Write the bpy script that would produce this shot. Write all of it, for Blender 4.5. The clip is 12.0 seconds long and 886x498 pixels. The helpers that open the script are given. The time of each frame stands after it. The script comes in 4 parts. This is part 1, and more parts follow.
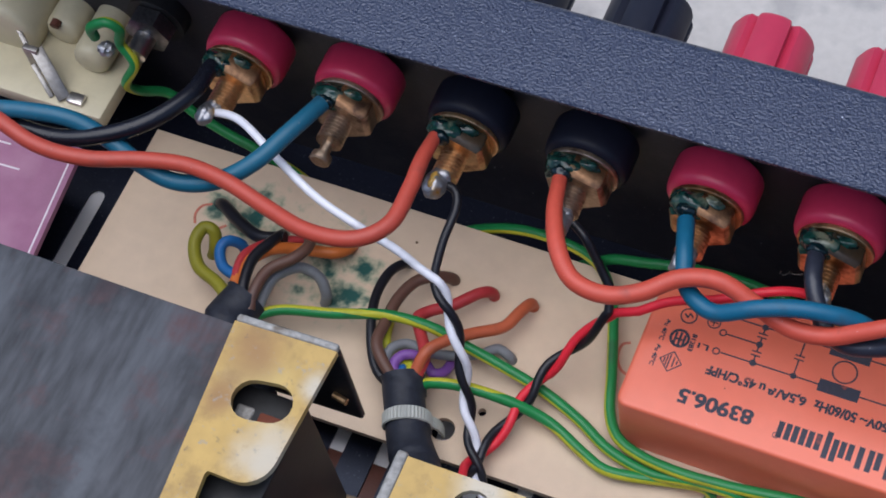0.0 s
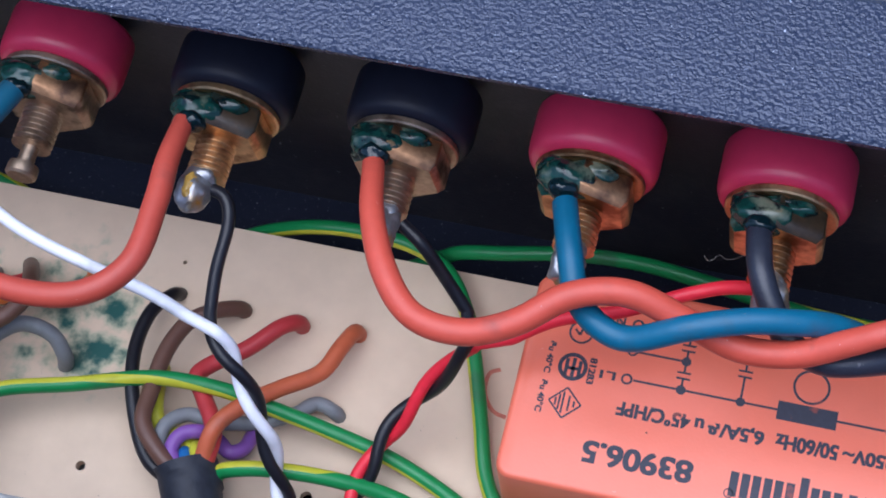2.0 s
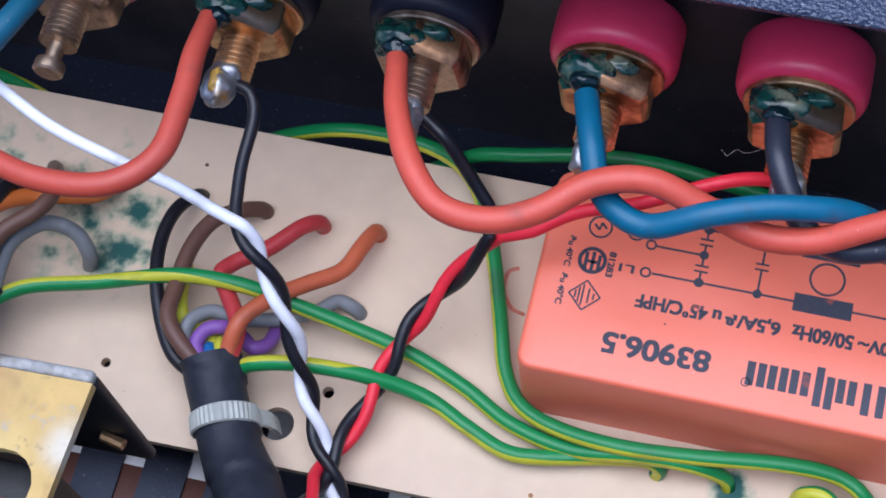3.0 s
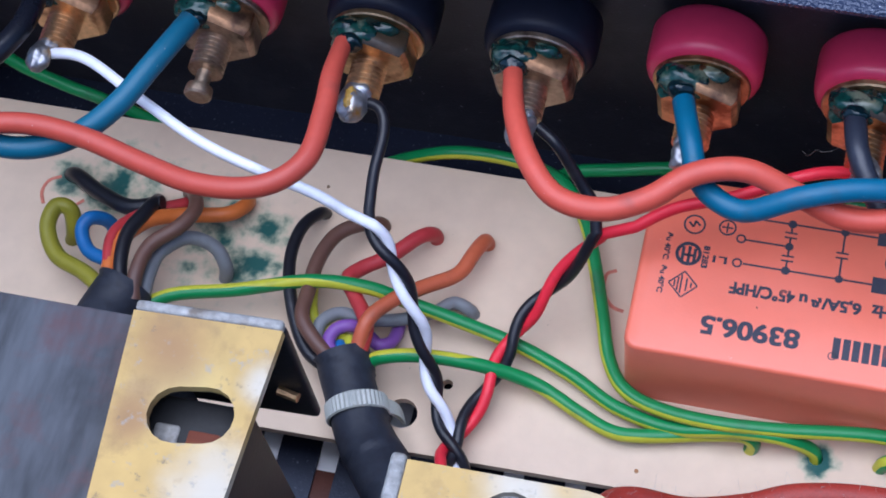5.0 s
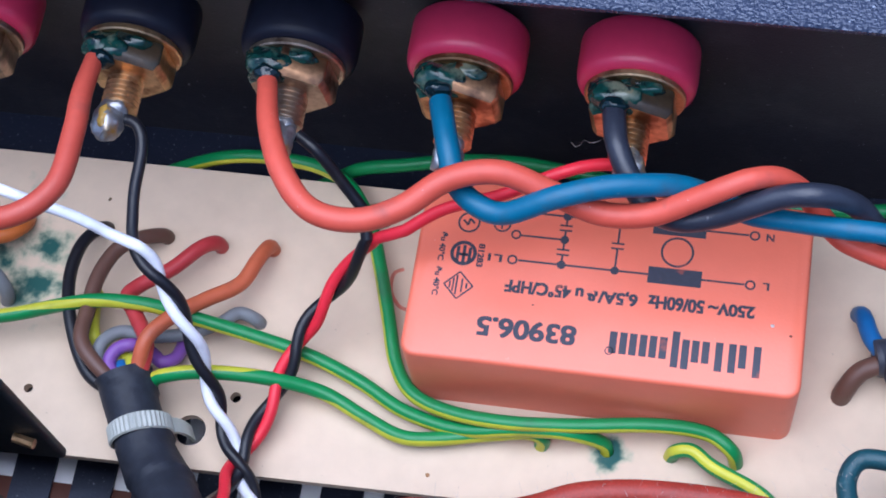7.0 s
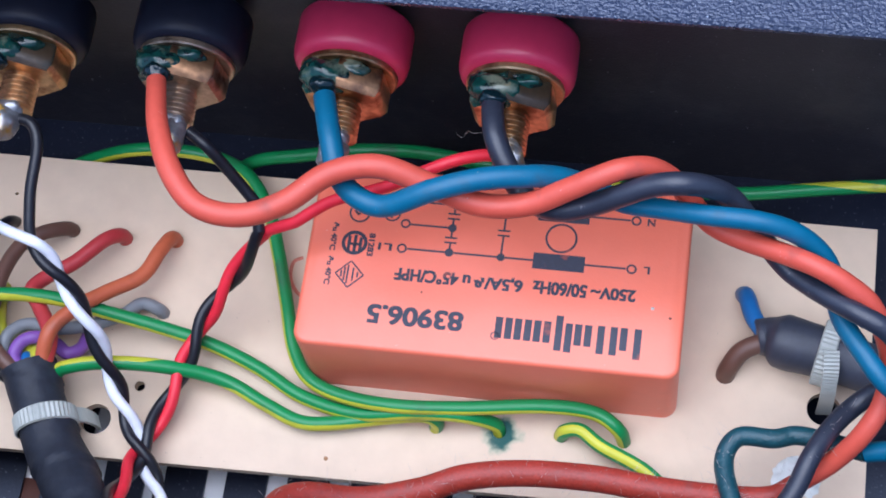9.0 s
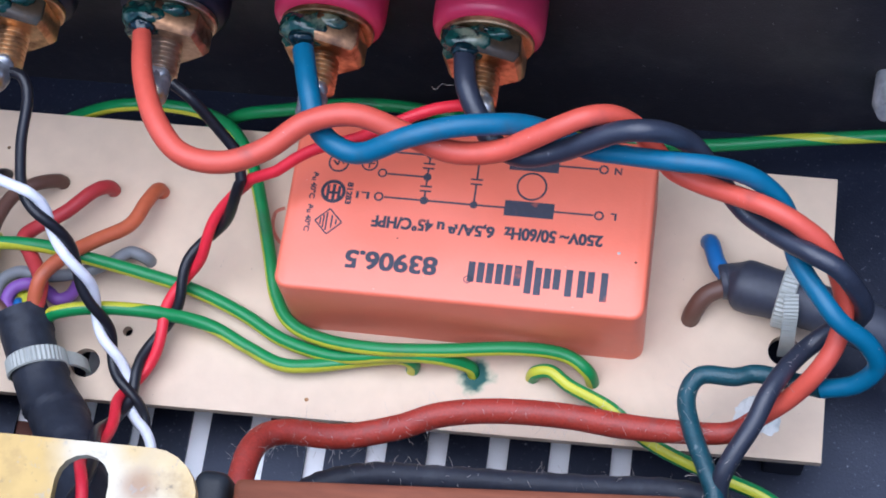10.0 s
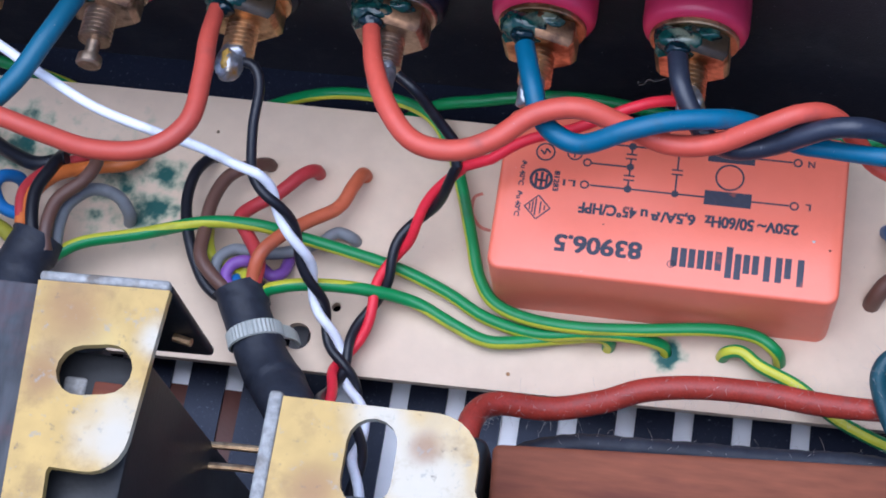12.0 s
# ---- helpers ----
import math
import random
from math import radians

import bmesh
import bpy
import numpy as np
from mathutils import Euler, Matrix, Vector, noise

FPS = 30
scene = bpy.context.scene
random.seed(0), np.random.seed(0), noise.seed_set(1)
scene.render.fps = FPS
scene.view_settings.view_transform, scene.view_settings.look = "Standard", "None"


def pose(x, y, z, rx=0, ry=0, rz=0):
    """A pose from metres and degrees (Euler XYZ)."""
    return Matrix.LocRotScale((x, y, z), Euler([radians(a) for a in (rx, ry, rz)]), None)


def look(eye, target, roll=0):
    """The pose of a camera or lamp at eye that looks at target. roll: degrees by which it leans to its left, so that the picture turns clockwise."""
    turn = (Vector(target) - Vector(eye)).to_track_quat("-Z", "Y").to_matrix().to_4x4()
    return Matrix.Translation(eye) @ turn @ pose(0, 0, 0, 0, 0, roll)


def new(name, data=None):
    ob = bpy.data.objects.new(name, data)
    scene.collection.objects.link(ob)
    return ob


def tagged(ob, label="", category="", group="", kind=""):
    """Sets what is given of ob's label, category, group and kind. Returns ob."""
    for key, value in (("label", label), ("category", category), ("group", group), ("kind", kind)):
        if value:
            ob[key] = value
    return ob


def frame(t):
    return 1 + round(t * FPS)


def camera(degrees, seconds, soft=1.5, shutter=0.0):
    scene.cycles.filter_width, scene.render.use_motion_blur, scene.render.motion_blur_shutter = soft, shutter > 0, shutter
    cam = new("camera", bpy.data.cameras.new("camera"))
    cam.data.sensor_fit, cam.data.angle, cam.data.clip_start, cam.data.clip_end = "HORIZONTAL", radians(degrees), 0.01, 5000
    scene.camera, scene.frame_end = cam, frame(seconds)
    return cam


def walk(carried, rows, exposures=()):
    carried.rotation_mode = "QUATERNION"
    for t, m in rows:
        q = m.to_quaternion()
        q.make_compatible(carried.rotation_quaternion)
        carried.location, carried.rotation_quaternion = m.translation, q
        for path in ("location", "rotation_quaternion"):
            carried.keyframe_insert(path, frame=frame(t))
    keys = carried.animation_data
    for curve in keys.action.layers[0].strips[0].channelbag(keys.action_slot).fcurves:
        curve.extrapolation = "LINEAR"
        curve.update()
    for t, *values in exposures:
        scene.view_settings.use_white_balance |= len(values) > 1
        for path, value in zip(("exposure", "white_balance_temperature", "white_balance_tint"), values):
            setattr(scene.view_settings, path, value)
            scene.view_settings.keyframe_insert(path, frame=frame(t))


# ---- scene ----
cam = camera(28.0, 12.0, soft=1.8)
CM = 0.01
PATH = [
    (0, (3.785, -12.997, 30.422), (3.227, -12.19, 28.679), -13.3),
    (0.5, (2.123, -12.103, 27.423), (1.693, -11.271, 25.657), -10.9),
    (1, (1.658, -11.009, 25.237), (1.27, -10.187, 23.455), -9.5),
    (1.5, (1.415, -8.759, 23.403), (1.056, -7.948, 21.611), -9.7),
    (2, (1.232, -7.494, 22.407), (0.89, -6.726, 20.593), -11.1),
    (2.5, (1.531, -7.236, 22.182), (1.206, -6.493, 20.353), -11.2),
    (3, (1.127, -8.404, 22.434), (0.798, -7.677, 20.599), -11.4),
    (3.2, (1.016, -8.909, 22.586), (0.682, -8.176, 20.756), -11.8),
    (4.8, (0.519, -11.353, 23.69), (0.141, -10.534, 21.905), -12.8),
    (5, (0.504, -11.104, 24.194), (0.138, -10.265, 22.415), -11.8),
    (5.5, (0.993, -10.166, 24.011), (0.673, -9.345, 22.216), -11.4),
    (6, (1.591, -9.811, 23.687), (1.281, -9.007, 21.882), -12.1),
    (6.5, (2.248, -10.03, 23.591), (1.935, -9.219, 21.79), -12.4),
    (6.7, (2.479, -9.683, 23.758), (2.172, -8.894, 21.946), -12.9),
    (8.3, (2.893, -9.37, 24.116), (2.627, -8.589, 22.294), -11.7),
    (8.5, (3.242, -9.402, 24.125), (2.97, -8.631, 22.301), -12.3),
    (9, (3.966, -9.27, 24.555), (3.692, -8.52, 22.721), -13.3),
    (9.5, (4.429, -9.769, 24.705), (4.153, -9.031, 22.866), -13.8),
    (10, (4.463, -10.048, 25.271), (4.194, -9.317, 23.428), -13.5),
    (10.5, (4.236, -10.251, 25.496), (3.962, -9.506, 23.661), -13.4),
    (11, (3.884, -10.507, 25.904), (3.614, -9.78, 24.061), -13.6),
    (11.5, (2.789, -11.011, 26.371), (2.519, -10.297, 24.522), -13.4),
    (12, (1.819, -11.078, 27.078), (1.537, -10.366, 25.231), -13.8),
]
walk(cam, [(t, look(Vector(eye) * CM, Vector(target) * CM, roll)) for t, eye, target, roll in PATH], exposures=[(0, 0.10, 6150, 12), (1.5, 0.38, 5600, 13), (2.5, 0.56, 5550, 14), (5, 0.48, 5320, 15), (5.5, 0.52, 5320, 15), (6.5, 0.72, 5330, 14), (9, 0.77, 5450, 13), (10.5, 0.76, 5450, 13), (12, 0.56, 5300, 14)])

# ---- world and light ----
world = bpy.data.worlds.new("world")
scene.world = world
world.use_nodes = True
wn = world.node_tree.nodes
sky = wn.new("ShaderNodeTexSky")
sky.sky_type = "NISHITA"
sky.sun_disc = False
sky.sun_elevation = radians(82)
sky.sun_rotation = radians(240)
sky.air_density, sky.dust_density, sky.ozone_density = 1.0, 1.0, 1.0
world.node_tree.links.new(sky.outputs[0], wn["Background"].inputs[0])
wn["Background"].inputs[1].default_value = 0.12

sun = new("sun", bpy.data.lights.new("sun", "SUN"))
sun.data.energy = 2.6
sun.data.angle = radians(70)
sun.data.color = (1.0, 0.98, 0.96)
sun.matrix_world = look((-0.07, -0.04, 0.60), (0, 0, 0))

# ---- materials ----
BLACK_PAINT = (0.018, 0.022, 0.043)


def mat(name, color, rough=0.5, metal=0.0, var=0.15, scale=300.0, bump=0.15, bscale=1500.0, second=None, spots=0.0, coat=0.0, spec=0.5, rvar=0.1, stretch=None):
    """Procedural surface: colour varied at two scales, uneven gloss, fine relief; second: colour of wear patches, spots: how many."""
    m = bpy.data.materials.new(name)
    m.use_nodes = True
    nt = m.node_tree
    n, l = nt.nodes, nt.links
    b = n["Principled BSDF"]
    b.inputs["Metallic"].default_value = metal
    b.inputs["Coat Weight"].default_value = coat
    b.inputs["Specular IOR Level"].default_value = spec
    tc = n.new("ShaderNodeTexCoord")

    def noise_tex(s, detail=4.0):
        t = n.new("ShaderNodeTexNoise")
        t.inputs["Scale"].default_value = s
        t.inputs["Detail"].default_value = detail
        if stretch:
            mp = n.new("ShaderNodeMapping")
            mp.inputs["Scale"].default_value = stretch
            l.new(tc.outputs["Object"], mp.inputs["Vector"])
            l.new(mp.outputs[0], t.inputs["Vector"])
        else:
            l.new(tc.outputs["Object"], t.inputs["Vector"])
        return t

    big, small = noise_tex(scale * 0.25), noise_tex(scale * 2.5)
    add = n.new("ShaderNodeMath")
    add.operation = "ADD"
    l.new(big.outputs[0], add.inputs[0])
    l.new(small.outputs[0], add.inputs[1])
    mr = n.new("ShaderNodeMapRange")
    mr.inputs[1].default_value, mr.inputs[2].default_value = 0.6, 1.4
    mr.inputs[3].default_value, mr.inputs[4].default_value = 1 - var, 1 + var
    l.new(add.outputs[0], mr.inputs[0])
    mul = n.new("ShaderNodeVectorMath")
    mul.operation = "MULTIPLY"
    mul.inputs[0].default_value = color
    l.new(mr.outputs[0], mul.inputs[1])
    out = mul.outputs[0]
    if second:
        wear = noise_tex(scale * 0.5, 6.0)
        ramp = n.new("ShaderNodeMapRange")
        ramp.inputs[1].default_value, ramp.inputs[2].default_value = 0.62 - 0.3 * spots, 0.75 - 0.3 * spots
        l.new(wear.outputs[0], ramp.inputs[0])
        mix = n.new("ShaderNodeMix")
        mix.data_type = "RGBA"
        l.new(ramp.outputs[0], mix.inputs[0])
        l.new(out, mix.inputs[6])
        mix.inputs[7].default_value = (*second, 1)
        out = mix.outputs[2]
    l.new(out, b.inputs["Base Color"])
    rr = n.new("ShaderNodeMapRange")
    rr.inputs[3].default_value, rr.inputs[4].default_value = max(0.02, rough - rvar), min(1.0, rough + rvar)
    l.new(big.outputs[0], rr.inputs[0])
    l.new(rr.outputs[0], b.inputs["Roughness"])
    if bump:
        bt = noise_tex(bscale, 3.0)
        bp = n.new("ShaderNodeBump")
        bp.inputs["Strength"].default_value = bump
        bp.inputs["Distance"].default_value = 0.0004
        l.new(bt.outputs[0], bp.inputs["Height"])
        l.new(bp.outputs[0], b.inputs["Normal"])
    return m


def overlay(m, color, size, low, high, strength=1.0):
    """Lays a further patchy layer of stain, specks or painted glints over a material's colour."""
    n, l = m.node_tree.nodes, m.node_tree.links
    b = n["Principled BSDF"]
    tc = n.new("ShaderNodeTexCoord")
    t = n.new("ShaderNodeTexNoise")
    t.inputs["Scale"].default_value = size
    t.inputs["Detail"].default_value = 5.0
    t.inputs["Roughness"].default_value = 0.65
    l.new(tc.outputs["Object"], t.inputs["Vector"])
    r = n.new("ShaderNodeMapRange")
    r.inputs[1].default_value, r.inputs[2].default_value = low, high
    r.inputs[4].default_value = strength
    l.new(t.outputs[0], r.inputs[0])
    mix = n.new("ShaderNodeMix")
    mix.data_type = "RGBA"
    l.new(r.outputs[0], mix.inputs[0])
    l.new(b.inputs["Base Color"].links[0].from_socket, mix.inputs[6])
    mix.inputs[7].default_value = (*color, 1)
    l.new(mix.outputs[2], b.inputs["Base Color"])
    return m


def textured_paint(name, color, rough, spec, grain, relief):
    """Dark powder coat with a pebbled relief."""
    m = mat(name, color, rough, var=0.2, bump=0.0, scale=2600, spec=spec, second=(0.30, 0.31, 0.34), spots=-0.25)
    nt = m.node_tree
    n, l = nt.nodes, nt.links
    tc = n.new("ShaderNodeTexCoord")
    a = n.new("ShaderNodeTexNoise")
    a.inputs["Scale"].default_value = grain
    a.inputs["Detail"].default_value = 1.5
    a.inputs["Roughness"].default_value = 0.5
    l.new(tc.outputs["Object"], a.inputs["Vector"])
    bp = n.new("ShaderNodeBump")
    bp.inputs["Strength"].default_value = relief
    bp.inputs["Distance"].default_value = 0.0005
    l.new(a.outputs[0], bp.inputs["Height"])
    l.new(bp.outputs[0], n["Principled BSDF"].inputs["Normal"])
    n["Principled BSDF"].inputs["Specular Tint"].default_value = (0.72, 0.80, 1.0, 1)
    return m


def board_material():
    """Beige laminate with green lacquer stains soaked in round some solder holes."""
    m = mat("board_laminate", (0.665, 0.515, 0.375), 0.48, spec=0.2, var=0.07, scale=120, bump=0.05, bscale=900)
    nt = m.node_tree
    n, l = nt.nodes, nt.links
    b = n["Principled BSDF"]
    geo = n.new("ShaderNodeNewGeometry")
    warp = n.new("ShaderNodeTexNoise")
    warp.inputs["Scale"].default_value = 330
    warp.inputs["Detail"].default_value = 4
    l.new(geo.outputs["Position"], warp.inputs["Vector"])
    total = None
    for x, y, r, gain in ((-9.8, 0.5, 1.2, 0.42), (-8.0, 0.1, 1.6, 0.34), (-7.4, -0.55, 0.95, 0.46), (1.52, -2.0, 0.42, 0.80), (-7.2, 0.15, 0.7, 0.46), (-10.6, 0.5, 0.55, 0.65), (-8.3, -0.75, 0.5, 0.3)):
        d = n.new("ShaderNodeVectorMath")
        d.operation = "DISTANCE"
        d.inputs[1].default_value = (x * CM, y * CM, 0)
        l.new(geo.outputs["Position"], d.inputs[0])
        r1 = n.new("ShaderNodeMapRange")
        r1.inputs[1].default_value, r1.inputs[2].default_value = 0, r * CM
        r1.inputs[3].default_value, r1.inputs[4].default_value = gain, -0.2
        l.new(d.outputs["Value"], r1.inputs[0])
        if total is None:
            total = r1.outputs[0]
        else:
            mx = n.new("ShaderNodeMath")
            mx.operation = "MAXIMUM"
            l.new(total, mx.inputs[0])
            l.new(r1.outputs[0], mx.inputs[1])
            total = mx.outputs[0]
    s = n.new("ShaderNodeMath")
    s.operation = "ADD"
    l.new(total, s.inputs[0])
    l.new(warp.outputs[0], s.inputs[1])
    old = b.inputs["Base Color"].links[0].from_socket
    for low, high, most, tint in ((0.50, 0.80, 0.60, (0.16, 0.30, 0.20, 1)), (0.66, 0.90, 0.96, (0.004, 0.075, 0.068, 1))):
        cut = n.new("ShaderNodeMapRange")
        cut.interpolation_type = "SMOOTHSTEP"
        cut.inputs[1].default_value, cut.inputs[2].default_value = low, high
        cut.inputs[4].default_value = most
        l.new(s.outputs[0], cut.inputs[0])
        mix = n.new("ShaderNodeMix")
        mix.data_type = "RGBA"
        l.new(cut.outputs[0], mix.inputs[0])
        l.new(old, mix.inputs[6])
        mix.inputs[7].default_value = tint
        old = mix.outputs[2]
    l.new(old, b.inputs["Base Color"])
    return m


M_PAINT = textured_paint("powder_coat", BLACK_PAINT, 0.29, 0.85, 2000, 0.60)
# Pale specks painted into the colour as glints on the pebbles
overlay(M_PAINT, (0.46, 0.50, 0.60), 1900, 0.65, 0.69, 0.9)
M_PANEL = textured_paint("inner_panel_paint", (0.030, 0.026, 0.030), 0.5, 0.5, 2600, 0.12)
overlay(M_PANEL, (0.30, 0.29, 0.30), 1300, 0.69, 0.74, 0.8)
overlay(M_PANEL, (0.055, 0.050, 0.052), 120, 0.48, 0.66, 0.6)
# Chassis paint with finer grain, darkened to carry the shade down inside
M_FLOOR_SHADED = textured_paint("shaded_floor_paint", (0.010, 0.012, 0.024), 0.42, 0.35, 2600, 0.10)
overlay(M_FLOOR_SHADED, (0.16, 0.18, 0.22), 1500, 0.62, 0.70, 0.6)
M_BOARD = board_material()
overlay(M_BOARD, (0.07, 0.05, 0.04), 1500, 0.70, 0.74, 0.8)
overlay(M_BOARD, (0.52, 0.38, 0.27), 45, 0.5, 0.75, 0.35)
M_TABLE = mat("table_top", (0.47, 0.44, 0.405), 0.7, var=0.12, scale=160, bump=0.6, bscale=260, second=(0.36, 0.34, 0.32), spots=0.45)
M_BOX = mat("orange_resin_case", (0.80, 0.175, 0.100), 0.36, var=0.04, scale=150, bump=0.06, bscale=2500)
overlay(M_BOX, (0.86, 0.62, 0.55), 1300, 0.715, 0.75, 0.8)
overlay(M_BOX, (0.35, 0.07, 0.04), 1100, 0.72, 0.76, 0.7)
M_PRINT = mat("black_print", (0.028, 0.03, 0.05), 0.5, var=0.2, scale=900, second=(0.30, 0.06, 0.04), spots=0.02, bump=0)
M_CRIMSON = mat("crimson_plastic", (0.60, 0.034, 0.092), 0.36, var=0.08, scale=200, bump=0.04)
M_KNOB_RED = mat("red_knob_plastic", (0.46, 0.025, 0.065), 0.42, var=0.08, scale=200, bump=0.04)
M_BLACKP = mat("black_plastic", (0.010, 0.011, 0.021), 0.48, var=0.2, bump=0.04, spec=0.25)
M_BRASS = mat("gilt_brass", (0.72, 0.47, 0.25), 0.44, 1.0, var=0.25, scale=500, second=(0.30, 0.15, 0.07), spots=0.35, bump=0.08)
M_BRONZE = mat("dull_bronze", (0.50, 0.38, 0.28), 0.46, 1.0, var=0.3, scale=500, second=(0.17, 0.12, 0.09), spots=0.22, bump=0.1)
M_SOLDER = mat("solder", (0.40, 0.40, 0.42), 0.42, 0.8, var=0.45, scale=420, second=(0.50, 0.30, 0.06), spots=0.40, bump=0.3, bscale=520)
M_LACQUER = mat("green_lacquer", (0.008, 0.045, 0.036), 0.20, var=0.6, scale=520, second=(0.17, 0.185, 0.125), spots=0.22, bump=0.10, bscale=500, spec=0.5)
overlay(M_LACQUER, (0.003, 0.010, 0.012), 420, 0.50, 0.60, 0.95)
overlay(M_LACQUER, (0.30, 0.17, 0.07), 700, 0.62, 0.70, 0.7)
M_FLUX = mat("flux_crust", (0.050, 0.032, 0.018), 0.34, var=0.5, scale=420, second=(0.012, 0.024, 0.020), spots=0.42, bump=0.15, bscale=600, spec=0.4)
# Browner brass: orange reflection painted onto the nuts' upper right facets
M_NUT_REFLECTION = mat("brass_painted_reflection", (0.42, 0.23, 0.12), 0.5, 1.0, var=0.4, scale=500, second=(0.16, 0.09, 0.06), spots=0.35, bump=0.1)
M_AMBER = mat("amber_flux", (0.55, 0.33, 0.07), 0.3, var=0.4, scale=600, bump=0.1)
M_DARKLACQUER = mat("dark_lacquer", (0.004, 0.014, 0.018), 0.16, var=0.5, scale=500, bump=0.10, bscale=500)


def chromate(name, patches):
    """Yellow-chromated steel with pale and browned patches, each (x, y, reach, colour) in centimetres on the sheet."""
    m = mat(name, (0.44, 0.285, 0.082), 0.46, 0.2, var=0.2, scale=110, bump=0.08, bscale=700, rvar=0.12)
    n, l = m.node_tree.nodes, m.node_tree.links
    b = n["Principled BSDF"]
    geo = n.new("ShaderNodeNewGeometry")
    flat_at = n.new("ShaderNodeVectorMath")
    flat_at.operation = "MULTIPLY"
    flat_at.inputs[1].default_value = (1, 1, 0)
    l.new(geo.outputs["Position"], flat_at.inputs[0])
    ragged = n.new("ShaderNodeTexNoise")
    ragged.inputs["Scale"].default_value = 130
    ragged.inputs["Detail"].default_value = 5
    l.new(geo.outputs["Position"], ragged.inputs["Vector"])
    for x, y, reach, tint in patches:
        d = n.new("ShaderNodeVectorMath")
        d.operation = "DISTANCE"
        d.inputs[1].default_value = (x * CM, y * CM, 0)
        l.new(flat_at.outputs[0], d.inputs[0])
        r1 = n.new("ShaderNodeMapRange")
        r1.inputs[1].default_value, r1.inputs[2].default_value = 0, reach * CM
        r1.inputs[3].default_value, r1.inputs[4].default_value = 0.9, -0.1
        l.new(d.outputs["Value"], r1.inputs[0])
        add = n.new("ShaderNodeMath")
        add.operation = "ADD"
        l.new(r1.outputs[0], add.inputs[0])
        l.new(ragged.outputs[0], add.inputs[1])
        cut = n.new("ShaderNodeMapRange")
        cut.interpolation_type = "SMOOTHSTEP"
        cut.inputs[1].default_value, cut.inputs[2].default_value = 0.50, 1.30
        cut.inputs[4].default_value = 0.75
        l.new(add.outputs[0], cut.inputs[0])
        mix = n.new("ShaderNodeMix")
        mix.data_type = "RGBA"
        l.new(cut.outputs[0], mix.inputs[0])
        l.new(b.inputs["Base Color"].links[0].from_socket, mix.inputs[6])
        mix.inputs[7].default_value = (*tint, 1)
        l.new(mix.outputs[2], b.inputs["Base Color"])
    overlay(m, (0.22, 0.13, 0.05), 190, 0.52, 0.68, 0.5)
    overlay(m, (0.27, 0.26, 0.23), 700, 0.60, 0.70, 0.6)
    overlay(m, (0.10, 0.085, 0.07), 620, 0.62, 0.72, 0.7)
    return m


PALE_TINT, BROWNED, STRAW = (0.50, 0.47, 0.40), (0.24, 0.115, 0.045), (0.50, 0.37, 0.13)
M_ZINC = chromate("yellow_chromate_steel", ((-5.25, -5.3, 0.95, STRAW), (-4.75, -6.15, 0.85, PALE_TINT), (-4.50, -5.0, 0.45, PALE_TINT), (-5.55, -4.75, 0.75, BROWNED), (-5.75, -5.6, 0.5, BROWNED), (-5.3, -8.5, 1.5, STRAW)))
M_ZINC_PALE = chromate("pale_chromate_steel", ((-0.95, -6.3, 1.4, PALE_TINT), (-1.6, -5.6, 0.6, PALE_TINT), (-2.25, -6.6, 0.6, BROWNED), (-1.0, -5.9, 0.35, BROWNED), (1.8, -7.2, 2.4, PALE_TINT), (5.4, -6.2, 1.5, PALE_TINT)))
M_PALE = mat("pale_zinc_edge", (0.32, 0.305, 0.28), 0.6, 0.2, var=0.5, scale=500, bump=0.4, second=(0.16, 0.13, 0.10), spots=0.25)
M_PAPER = mat("white_paper", (0.88, 0.87, 0.88), 0.7, var=0.05, scale=150, bump=0.05)
M_WOOD = mat("dark_red_wood", (0.10, 0.028, 0.016), 0.5, var=0.3, scale=100, bump=0.1)
M_STEEL = mat("bright_steel", (0.62, 0.60, 0.57), 0.3, 1.0, var=0.2, bump=0.1)
M_BLADE = mat("tinned_blade", (0.36, 0.34, 0.32), 0.42, 0.8, var=0.3, scale=400, bump=0.1)
M_CORE = mat("lamination_steel", (0.070, 0.072, 0.078), 0.6, 0.1, spec=0.3, var=0.6, scale=260, second=(0.11, 0.115, 0.125), spots=0.22, bump=0.2, bscale=900, stretch=(1.0, 0.22, 1.0))
overlay(M_CORE, (0.11, 0.055, 0.055), 90, 0.50, 0.66, 0.7)
overlay(M_CORE, (0.03, 0.03, 0.034), 60, 0.5, 0.7, 0.7)
M_BOBBIN = mat("black_bobbin", (0.012, 0.012, 0.013), 0.5, var=0.3, bump=0.1)
M_WINDING = mat("brown_winding_paper", (0.215, 0.066, 0.032), 0.6, spec=0.18, var=0.3, scale=420, second=(0.15, 0.045, 0.026), spots=0.3, bump=0.2, bscale=900, stretch=(0.18, 1.0, 1.0))
M_TAPE = mat("black_tape", (0.022, 0.025, 0.036), 0.55, spec=0.3, var=0.35, scale=300, bump=0.5, bscale=420, second=(0.045, 0.048, 0.058), spots=0.0)
M_SLEEVE = mat("blue_black_sleeve", (0.042, 0.046, 0.066), 0.50, var=0.2, scale=400, bump=0.15, bscale=500)
M_CRUST = mat("grey_crust", (0.42, 0.42, 0.43), 0.7, var=0.4, scale=300, bump=0.8, bscale=350, second=(0.12, 0.11, 0.10), spots=0.3)
M_TIE = mat("milky_nylon", (0.40, 0.41, 0.37), 0.32, var=0.1, scale=300, bump=0.15, bscale=500)
M_IRON = mat("dark_steel", (0.20, 0.20, 0.21), 0.4, 1.0, var=0.4, scale=500, bump=0.2, bscale=700)
